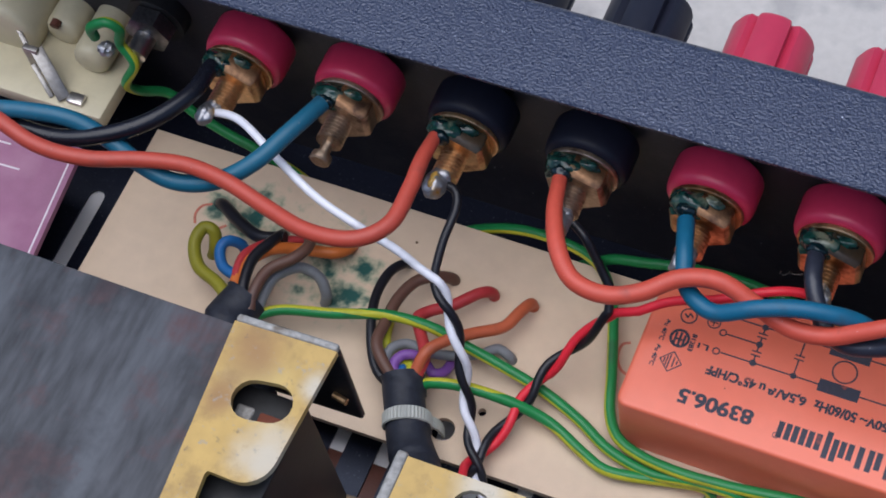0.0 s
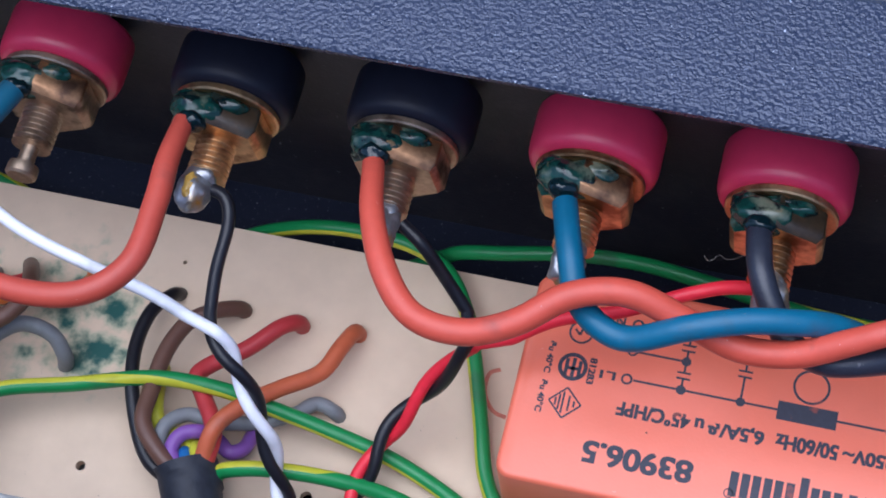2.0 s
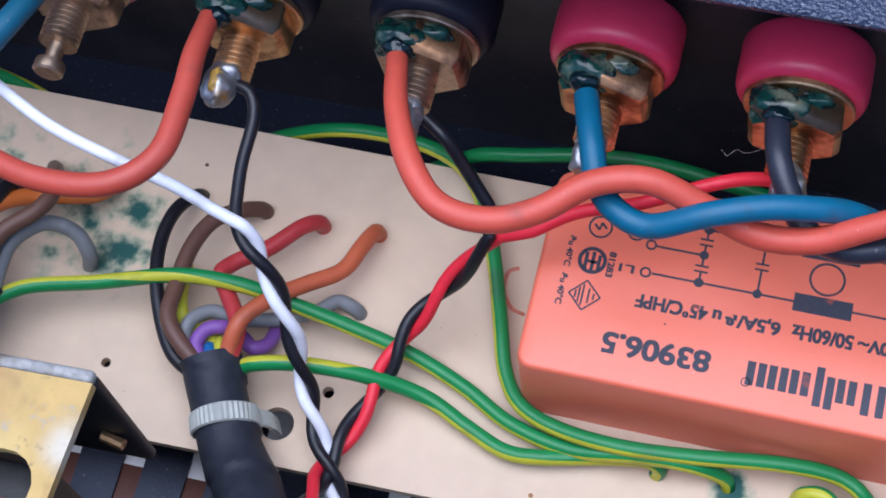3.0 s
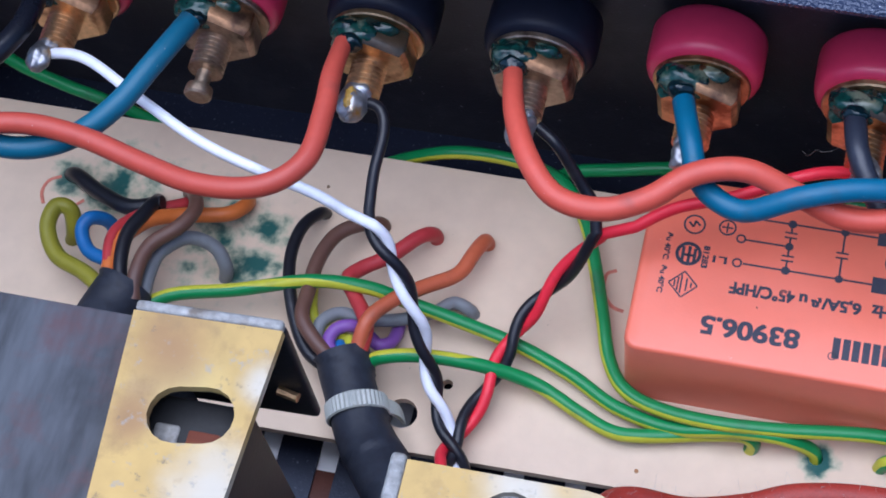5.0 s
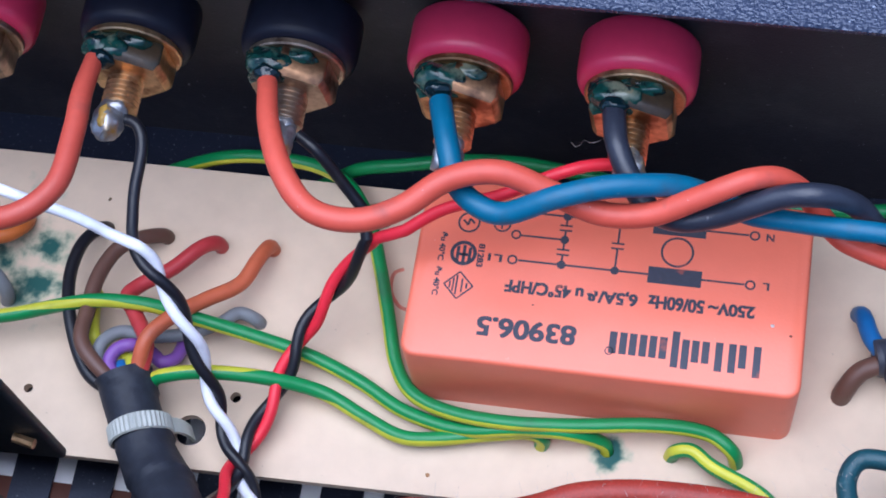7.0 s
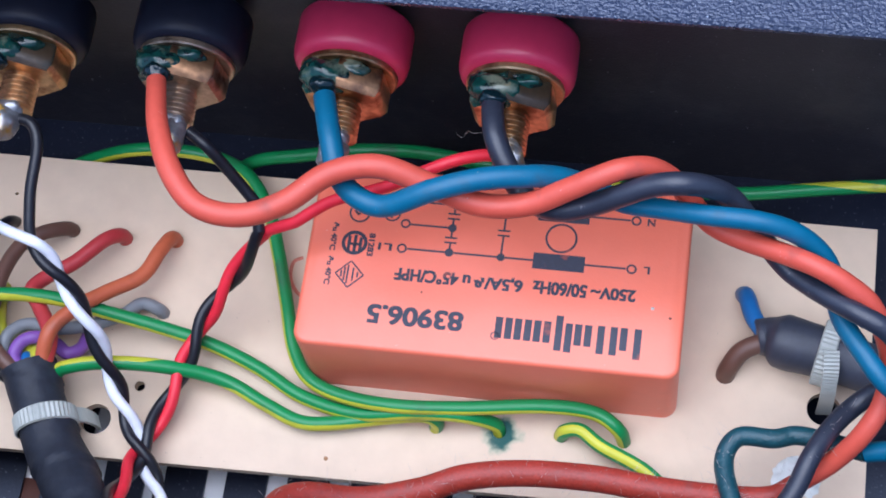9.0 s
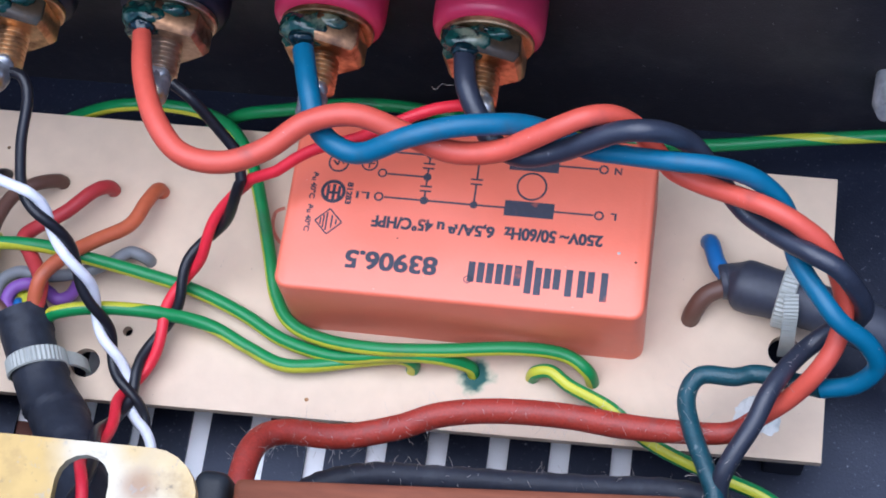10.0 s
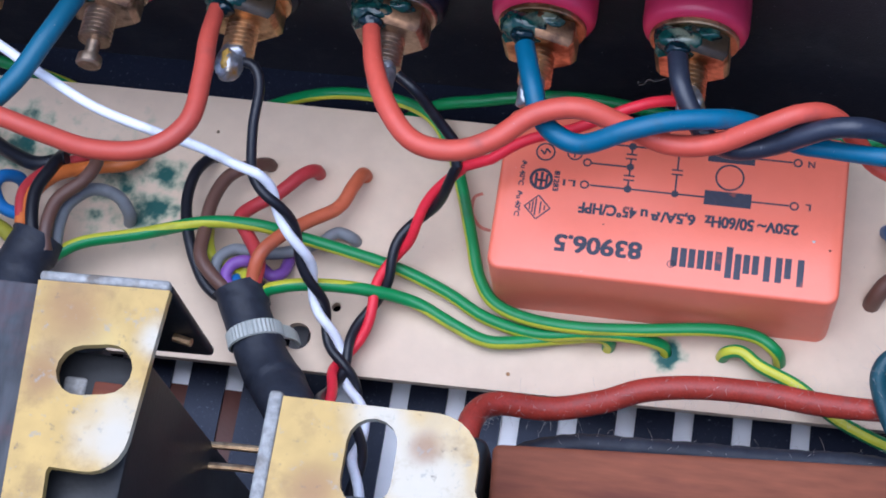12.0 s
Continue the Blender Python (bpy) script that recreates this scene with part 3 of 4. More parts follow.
def binding_post(x, collar_mat, knob_mat, metal, colour, tip, stained):
    post = thing("binding_post", f"{colour} binding post with {'gilt' if metal is M_BRASS else 'tarnished'} nut through the back panel", "binding post", "binding posts along the back panel", (x, PANEL_Y, POST_Z))
    at = Matrix.Translation((x, 0, POST_Z))

    def put(name, b, mt, label=""):
        bmesh.ops.transform(b, matrix=at, verts=b.verts)
        return part(name, b, mt, post, label)

    put("collar", lathe([(0.42, PANEL_Y), (0.42, 2.72), (0.78, 2.715), (0.80, 2.69), (0.808, 2.64), (0.81, 2.22), (0.80, 2.12), (0.775, 2.05), (0.735, 2.005), (0.68, 1.985), (0.62, 1.98), (0.3, 1.98)], 56), collar_mat)
    put("washer", lathe([(0.30, 1.98), (0.655, 1.98), (0.675, 1.96), (0.675, 1.90), (0.655, 1.88), (0.30, 1.88)], 48), M_BRASS if metal is M_BRASS else metal)
    b = bmesh.new()
    turn = random.uniform(0.36, 0.58)
    lathe([(0.30, 1.88), (0.60, 1.88), (0.635, 1.85), (0.635, 1.56), (0.55, 1.47), (0.27, 1.47)], 6, b)
    corners = [e for e in b.edges if abs(e.verts[0].co.y - e.verts[1].co.y) > 0.2]
    bmesh.ops.bevel(b, geom=corners, offset=0.03, segments=2, profile=0.5, affect="EDGES")
    bmesh.ops.rotate(b, cent=(0, 0, 0), matrix=Matrix.Rotation(turn, 3, "Y"), verts=b.verts)
    b.normal_update()
    # Right facets: flux where stained, else the painted reflection; left facets: lacquer
    for f in b.faces:
        if f.normal.z > 0.25 and f.normal.y > -0.9:
            f.material_index = 1 if f.normal.x > 0.05 else 2
    put("nut", b, [metal, M_FLUX if stained else M_NUT_REFLECTION, M_LACQUER])
    prof, y = [(0.255, 1.78)], 1.70
    while y > 1.02:
        prof += [(0.258, y), (0.205, y - 0.037), (0.258, y - 0.06)]
        y -= 0.075
    prof += [(0.22, 0.97), (0.12, 0.95)]
    put("stud", lathe(prof, 24), metal)
    if tip == "bare":
        put("stem", lathe([(0.11, 0.97), (0.11, 0.72), (0.19, 0.70), (0.20, 0.66), (0.20, 0.56), (0.17, 0.53), (0.05, 0.53)], 20), M_BRONZE, "grey steel stem with a small head")
    else:
        k = 0.8 if tip < -0.1 else 1.0
        lump = blob((tip, 0.72, 0.12), (0.21 * k, 0.29 * k, 0.21 * k), 0.22, x, 4, 1.5)
        join(lump, blob((tip * 0.5, 0.95, 0.08), (0.20 * k, 0.17 * k, 0.18 * k), 0.2, x + 2, 4, 1.4))
        put("solder_blob", lump, M_SOLDER, "shiny grey solder blob")
        if tip == -0.06:
            put("flux_patch", blob((tip - 0.02, 0.74, 0.30), (0.075, 0.17, 0.06), 0.3, x, 3, 2.0), M_AMBER, "amber flux stain on the solder")
    tag = blob((-0.20, 1.66, 0.44), (0.36, 0.23, 0.24), 0.18, x + 3, 4, 1.4)
    join(tag, blob((-0.36, 1.80, 0.36), (0.24, 0.16, 0.20), 0.2, x + 9, 4, 1.5))
    join(tag, blob((0.08, 1.79, 0.45), (0.32, 0.12, 0.16), 0.2, x + 8, 4, 1.5))
    tag = put("solder_tag", tag, M_LACQUER, "solder tag coated in glossy mottled green lacquer")
    tag_at = blob((-0.22, 1.47, 0.52), (0.19, 0.13, 0.17), 0.18, x + 5, 4, 1.5)
    bmesh.ops.transform(tag_at, matrix=at, verts=tag_at.verts)
    part("lacquer_drop", tag_at, M_DARKLACQUER, tag, "dark glossy lacquer drop round the joint")
    b = bmesh.new()
    prof = [(0.3, PANEL_Y + 0.14), (0.72, PANEL_Y + 0.14), (0.72, 3.9), (0.80, 3.95), (0.80, 5.62), (0.74, 5.74), (0.2, 5.77)]
    lathe(prof, 48, b)
    for v in b.verts:
        r = math.hypot(v.co.x, v.co.z)
        if r > 0.7 and v.co.y > 3.92:
            a = math.atan2(v.co.z, v.co.x)
            k = 1 - 0.20 * max(0.0, math.cos(6 * a)) ** 6
            v.co.x *= k
            v.co.z *= k
    put("knob", b, knob_mat, f"{colour} fluted outer knob")


for i, x in enumerate(POST_X):
    red = i in (0, 1, 4, 5)
    binding_post(x, M_CRIMSON if red else M_BLACKP, M_KNOB_RED if red else M_BLACKP, M_BRONZE if i in (1, 3) else M_BRASS, "crimson" if red else "black", ("bare" if i == 1 else (-0.12, 0, -0.06, 0.03, -0.02, 0.06)[i]), i in (2, 5))

# ---- thick twisted leads ----
LEADS = "thick leads soldered to the binding posts"


def wire(label, pts, r, material, group="", seg=14, **more):
    return single("wire", tube(pts, r, seg, **more), material, label, "wire", group)


wire("thick orange-red insulated wire curving from a black post", [(-3.38, 1.35, 3.7), (-3.2, 0.65, 3.8), (-2.85, -0.07, 3.9), (-2.4, -0.53, 3.9), (-1.8, -0.61, 3.9), (-1.23, -0.41, 4.0), (-0.69, -0.03, 4.15), (-0.05, 0.11, 4.2), (0.64, 0.01, 3.95), (1.25, -0.1, 3.75), (1.86, -0.06, 3.8), (2.41, 0.1, 4.05), (2.73, 0.21, 4.2), (3.04, 0.34, 4.25), (3.36, 0.465, 4.1), (3.65, 0.49, 3.8), (3.91, 0.34, 3.5), (4.21, 0.09, 3.35), (4.59, -0.1, 3.4), (5.03, -0.29, 3.55), (5.5, -0.5, 3.7), (5.94, -0.68, 3.6), (6.32, -0.87, 3.3), (6.62, -1.29, 2.70), (6.59, -1.75, 2.40), (6.39, -2.13, 2.15), (6.07, -2.42, 1.75), (5.65, -2.68, 1.45)], lambda u: 0.135 + 0.025 * min(1.0, u * 14) - 0.022 * min(1.0, max(0.0, (u - 0.36) * 6)), P_ORANGE, LEADS)
wire("dusty brick-red wire with lint, sagging beside the transformer", [(5.65, -2.68, 1.45), (5.29, -2.85, 1.2), (4.6, -2.91, 1.2), (3.81, -2.91, 1.2), (3.01, -2.85, 1.2), (2.05, -2.88, 1.2), (1.26, -3.02, 1.2), (0.65, -3.28, 1.2), (-0.12, -3.52, 1.3), (-0.86, -3.62, 1.6), (-1.16, -3.93, 1.9), (-1.19, -4.54, 2.2), (-1.1, -5.1, 2.3)], lambda u: 0.137 + 0.048 * min(1.0, u * 4), P_DUSTY, LEADS)
wire("thick blue insulated wire twisted round orange and black ones", [(-1.04, 1.30, 3.7), (-0.85, 0.68, 3.8), (-0.66, 0.16, 3.75), (-0.36, -0.16, 3.8), (0.05, -0.28, 3.85), (0.66, -0.14, 4.15), (1.26, 0.05, 4.2), (1.81, 0.19, 4.1), (2.19, 0.31, 3.9), (2.59, 0.34, 3.65), (3.05, 0.2, 3.55), (3.5, 0.11, 3.65), (4.17, -0.04, 3.9), (4.74, -0.08, 3.95), (5.18, -0.1, 3.8), (5.49, -0.16, 3.55), (5.72, -0.3, 3.3), (5.84, -0.56, 3.1), (5.95, -0.94, 3.05), (6.26, -1.42, 3.10), (6.55, -1.73, 3.00), (6.95, -1.89, 2.70), (7.13, -2.07, 2.35), (6.90, -2.23, 2.00), (6.48, -2.26, 1.75)], lambda u: 0.152 - 0.017 * min(1.0, max(0.0, (u - 0.30) * 6)), P_BLUE, LEADS)
wire("dirty dark teal wire looping back beside the transformer", [(6.48, -2.26, 1.75), (6.08, -2.11, 1.50), (5.62, -2.00, 1.35), (5.3, -2.09, 1.38), (4.84, -2.12, 1.4), (4.67, -2.45, 1.4), (4.78, -2.96, 1.5), (5.02, -3.53, 1.6), (5.17, -3.98, 1.6), (5.2, -5.0, 1.5)], 0.132, P_DARKTEAL, LEADS)
wire("thick black wire from a crimson post, twisted with blue", [(1.2, 1.5, 3.65), (1.31, 0.93, 3.7), (1.53, 0.52, 3.55), (1.8, 0.21, 3.4), (2.21, 0.01, 3.55), (2.7, 0.04, 3.75), (3.06, 0.09, 4.0), (3.42, 0.16, 4.2), (3.77, 0.18, 4.3), (4.13, 0.235, 4.15), (4.46, 0.245, 3.8), (4.8, 0.04, 3.35), (5.19, -0.35, 3.2), (5.47, -0.58, 3.25), (5.80, -0.83, 3.4), (6.11, -1.02, 3.5), (6.45, -1.17, 3.45), (6.72, -1.29, 3.10), (6.89, -1.39, 2.70), (6.81, -1.44, 2.30), (6.53, -1.50, 2.00), (6.25, -1.71, 1.85), (5.99, -2.05, 1.95), (5.75, -2.49, 2.05), (5.58, -2.92, 1.95), (5.26, -3.53, 1.75), (5.21, -3.95, 1.5), (5.3, -5.0, 1.3)], lambda u: 0.152 - 0.017 * min(1.0, max(0.0, (u - 0.30) * 6)), P_BLACK, LEADS)
wire("thick brick-orange insulated wire looping from a black post", [(-5.80, 1.45, 3.7), (-5.80, 0.86, 3.8), (-5.73, 0.21, 3.9), (-5.75, -0.62, 4.0), (-6.24, -1.11, 4.0), (-7.11, -1.18, 3.9), (-8.02, -0.95, 3.8), (-8.94, -0.71, 3.8), (-9.79, -0.64, 3.8), (-10.65, -0.81, 3.8), (-11.61, -1.17, 3.9), (-12.62, -1.25, 4.0), (-13.93, -0.99, 4.2), (-16, -0.9, 4.2)], lambda u: 0.128 + 0.024 * min(1.0, u * 9), P_BRICK, LEADS)
wire("thick teal-blue insulated wire hanging from a crimson post", [(-8.05, 1.44, 3.7), (-8.33, 0.58, 3.8), (-8.69, -0.12, 3.7), (-9.29, -0.63, 3.5), (-10.04, -0.84, 3.4), (-10.76, -0.77, 3.5), (-11.39, -0.61, 3.7), (-12.16, -0.56, 4.0), (-13.02, -0.71, 4.1), (-14.0, -0.94, 4.1), (-16, -1.2, 4.0)], 0.165, P_TEAL, LEADS)
wire("thick black insulated wire hanging from a crimson post", [(-10.38, 1.54, 3.7), (-10.42, 0.78, 3.8), (-10.8, -0.02, 3.9), (-11.46, -0.58, 3.9), (-12.4, -0.9, 3.8), (-13.63, -0.93, 3.8), (-14.28, -0.89, 3.8), (-16, -0.8, 3.8)], 0.165, P_GLOSSBLACK, LEADS)


# ---- thin twisted pairs ----
def strand(before, centre, knots, first, r, off, material, label):
    """A thin wire that runs freely, then winds round a common centre line, crossing its partner at the given y."""
    line = spline(centre, 14)
    fr = sides(line)
    wound = []
    for i, c in enumerate(line):
        k = float(np.interp(-c.y, [-y for y in knots], range(len(knots))))
        a = first - math.pi * k
        u, v = fr[i]
        wound.append(c + off * (math.cos(a) * u + math.sin(a) * v))
    return single("wire", tube_line(spline(before, 8)[:-1] + wound, r, 12), material, label, "wire", "thin twisted signal wires")


KNOTS_A = [-0.10, -0.50, -1.03, -1.75, -2.60, -3.3, -4.0, -4.8, -5.6, -6.4, -7.2]
KNOTS_B = [-0.72, -1.05, -1.50, -1.92, -2.40, -2.95, -3.5, -4.2, -4.9, -5.6, -7.0]
PAIR_A = [(-1.92, -0.08, 2.15), (-2.50, -0.48, 1.2), (-2.93, -1.0, 0.7), (-3.12, -1.5, 0.5), (-3.26, -2.0, 0.4), (-3.44, -2.5, 0.35), (-3.58, -3.0, 0.40), (-3.60, -3.5, 0.8), (-3.50, -4.2, 1.7), (-3.24, -4.85, 2.6), (-3.18, -5.5, 2.8), (-3.1, -7.2, 2.8)]
PAIR_B = [(-5.00, -0.74, 2.6), (-4.66, -1.05, 2.2), (-4.31, -1.5, 1.6), (-4.06, -2.0, 0.9), (-3.81, -2.5, 0.55), (-3.52, -3.0, 0.40), (-3.22, -3.5, 0.30), (-3.05, -4.1, 0.5), (-2.93, -4.8, 1.0), (-2.8, -5.6, 1.2), (-2.6, -7.0, 1.4)]
strand([(1.54, 0.99, 3.0), (1.06, 0.9, 3.1), (0.61, 0.71, 3.15), (-0.18, 0.41, 2.9), (-0.94, 0.26, 2.6), (-1.52, -0.02, 2.3)], PAIR_A, KNOTS_A, math.pi / 2, 0.085, 0.08, P_RED, "thin red wire twisted with a black one")
strand([(-2.96, 0.86, 3.2), (-2.65, 0.67, 3.1), (-2.31, 0.45, 2.6), (-2.02, 0.22, 2.3)], PAIR_A, KNOTS_A, -math.pi / 2, 0.085, 0.08, P_THINBLACK, "thin black wire twisted with a red one")
strand([(-10.26, 0.84, 3.2), (-9.55, 0.8, 3.3), (-8.57, 0.33, 3.2), (-7.55, -0.14, 3.1), (-6.57, -0.36, 2.9), (-5.85, -0.5, 2.8), (-5.3, -0.66, 2.65)], PAIR_B, KNOTS_B, -math.pi / 2, 0.082, 0.075, P_WHITE, "thin white wire twisted with a black one")
strand([(-5.43, 0.85, 3.2), (-5.17, 0.76, 3.2), (-5.06, 0.47, 3.1), (-5.09, -0.08, 2.9), (-5.07, -0.6, 2.65)], PAIR_B, KNOTS_B, math.pi / 2, 0.082, 0.075, P_THINBLACK, "thin black wire twisted with a white one")

# ---- green and yellow earth wires ----
EARTH = "green and yellow earth wires over the circuit board"
GY = [P_GREEN, P_YELLOW]
for pts, twist, tail in (
    ([(-8.6, -1.88, 0.8), (-8.14, -1.49, 0.7), (-7.24, -1.17, 0.55), (-6.16, -0.92, 0.75), (-5.26, -0.91, 0.85), (-4.6, -0.94, 0.6), (-3.76, -1.03, 0.4), (-2.9, -1.18, 0.25), (-2.1, -1.47, 0.2), (-1.39, -1.83, 0.2), (-0.55, -2.01, 0.25), (0.23, -1.96, 0.4), (0.93, -1.92, 0.4), (1.41, -1.9, 0.1), (1.50, -1.97, -0.15)], ((0, 3.5), (1.7, 3.6), (2.4, 4.6), (3.4, 5.3), (4.6, 5.7), (14, 5.75)), "from the taped harness to a stained hole"),
    ([(-5.12, -2.35, 0.5), (-4.98, -1.98, 0.62), (-4.72, -1.89, 0.76), (-4.19, -1.8, 0.8), (-3.42, -1.71, 0.6), (-2.62, -1.72, 0.3), (-1.92, -2.0, 0.2), (-1.4, -2.2, 0.2), (-0.92, -2.18, 0.2), (-0.15, -2.01, 0.2), (0.39, -1.95, 0.3), (0.6, -1.98, 0.2), (0.56, -2.02, -0.12)], ((0, 3.1), (1.8, 3.0), (2.5, 0.5), (3.2, -1.2), (4.6, -1.4), (6, -0.9), (9, -0.9)), "ending in a small hook in the board"),
    ([(-7.2, 1.5, -0.95), (-6.3, 1.75, -0.75), (-5.57, 1.93, -0.40), (-4.77, 1.92, 0.1), (-4.05, 1.93, 0.2), (-3.33, 1.85, 0.2), (-2.79, 1.55, 0.3), (-2.38, 0.99, 0.3), (-2.1, 0.29, 0.3), (-1.84, -0.49, 0.3), (-1.62, -1.16, 0.3), (-1.30, -1.60, 0.35), (-0.74, -1.82, 0.4), (0.07, -1.91, 0.5), (0.99, -1.84, 0.5), (2.13, -1.69, 0.5), (2.83, -1.68, 0.4), (3.2, -1.86, 0.3), (3.30, -1.95, -0.12)], ((0, 5.6), (5.2, 5.3), (7, 5.2), (10, 5.3), (12, 5.6), (15, 5.3), (30, 5.2)), "bent round the orange filter block"),
    ([(-4.6, 1.5, -0.95), (-3.9, 1.7, -0.7), (-3.24, 1.88, -0.35), (-2.75, 1.98, 0), (-2.08, 2.02, 0.2), (-1.16, 2.15, 0.3), (-0.26, 2.2, 0.3), (0.66, 2.11, 0.3), (2.02, 1.98, 0.2), (3.35, 1.95, 0.2), (4.22, 1.98, 0.2), (4.82, 2.03, 0.2), (6.02, 2.23, 0.2), (7.36, 2.42, 0.2), (8.47, 2.57, 0.2), (11, 2.6, 0.2)], ((0, 0.6), (6, 1.0), (20, 26.0)), "lying along the back panel"),
    ([(2.37, -1.95, -0.12), (2.45, -1.93, 0.2), (2.68, -1.93, 0.3), (2.99, -2.13, 0.3), (3.6, -2.43, 0.4), (4.13, -2.83, 0.4), (4.72, -3.1, 0.4), (5.38, -3.29, 0.3), (6.04, -3.52, 0.2), (7.0, -4.2, 0.0)], ((0, 4.1), (9, 4.5)), "leaving the board over its edge"),
    ([(-13.16, 1.65, 3.2), (-13.09, 1.6, 3.6), (-12.76, 1.69, 3.8), (-12.54, 1.74, 3.6), (-12.66, 1.72, 3.1), (-12.4, 1.6, 2.7), (-12.69, 1.45, 2.1), (-12.68, 1.69, 1.5), (-12.32, 2.03, 1.1), (-11.78, 1.97, 0.7), (-11.07, 1.9, 0.4), (-10.48, 1.86, 0.2), (-9.6, 1.86, -0.35), (-8.9, 1.7, -0.75), (-8.2, 1.5, -0.95)], ((0, 3.4), (12, 14.0)), "looped from the mains inlet"),
):
    wire("green-yellow earth wire " + tail, pts, 0.105, GY, EARTH, 20, stripe=0.20, twist=twist)


# ---- wiring harnesses ----
def harness(label, sleeve, radius, strands, at, skin=None, wrap=0.62):
    h = thing("wiring_harness", label, "cable harness", at=at)
    line = spline(sleeve, 12)
    n = len(line)
    ridges = [radius(i / (n - 1)) if callable(radius) else radius for i in range(n)]
    part("tape_sleeve", tube_line(line, lambda u: ridges[min(n - 1, int(u * (n - 1)))] * (1 + 0.015 * math.sin(u * 25)), 24, wrap=wrap), skin or M_TAPE, h, "blue-black shrunk sleeve" if skin else "wrinkled black tape sleeve")
    for nm, mt, r, pts in strands:
        part("harness_wire", tube(pts, r, 12, 8), mt, h, nm + " insulated wire")
    return h


h1 = harness("taped wiring harness fanning out into coloured wires", [(-8.80, -1.55, 0.9), (-8.95, -2.1, 0.9), (-8.91, -2.87, 1.0), (-8.69, -3.88, 1.2), (-8.5, -4.8, 1.2)], 0.42, [
    ("olive", P_OLIVE, 0.13, [(-9.01, -1.78, 0.8), (-9.57, -1.4, 0.7), (-10.14, -1.15, 0.6), (-10.45, -0.72, 0.6), (-10.44, -0.34, 0.6), (-10.24, -0.31, 0.5), (-10.19, -0.52, 0.2), (-10.29, -0.58, -0.1)]),
    ("blue", P_MIDBLUE, 0.11, [(-8.98, -1.64, 0.8), (-9.13, -1.23, 0.8), (-9.63, -1.03, 0.7), (-9.86, -0.71, 0.7), (-9.79, -0.48, 0.7), (-9.60, -0.36, 0.4), (-9.55, -0.45, -0.1)]),
    ("orange", P_ORN, 0.12, [(-8.89, -1.84, 1.0), (-9.11, -1.41, 1.0), (-9.15, -0.9, 0.9), (-8.86, -0.41, 0.8), (-8.47, -0.09, 0.5), (-7.83, 0.1, 0.4), (-7.64, 0.4, 0.2), (-7.73, 0.68, -0.1)]),
    ("red", P_DULLRED, 0.10, [(-8.86, -1.83, 1.0), (-9.15, -1.28, 1.0), (-9.25, -0.73, 0.9), (-9.01, -0.2, 0.6), (-8.53, 0.22, 0.3), (-8.62, 0.5, -0.1)]),
    ("black", P_THINBLACK, 0.11, [(-8.73, -1.85, 1.0), (-8.91, -1.39, 1.1), (-9.0, -0.8, 1.05), (-8.88, -0.29, 0.9), (-8.9, 0.03, 0.6), (-9.14, 0.38, -0.1)]),
    ("black", P_THINBLACK, 0.13, [(-8.75, -0.04, 0.7), (-9.29, -0.14, 0.6), (-9.91, 0.11, 0.4), (-10.45, 0.43, 0.2), (-10.7, 0.57, -0.1)]),
    ("brown", P_BROWN, 0.115, [(-8.56, -1.85, 1.1), (-8.61, -1.47, 1.2), (-8.54, -0.99, 1.2), (-8.19, -0.6, 1.2), (-8.08, -0.25, 1.1), (-8.25, 0.12, 0.8), (-8.7, 0.6, -0.1)]),
    ("grey", P_GREY, 0.11, [(-8.5, -1.71, 0.9), (-8.53, -1.27, 0.9), (-8.46, -0.92, 0.9), (-8.16, -0.58, 0.8), (-7.79, -0.56, 0.6), (-7.62, -0.72, 0.3), (-7.69, -0.79, -0.1)]),
], (-9, -1.8, 0))
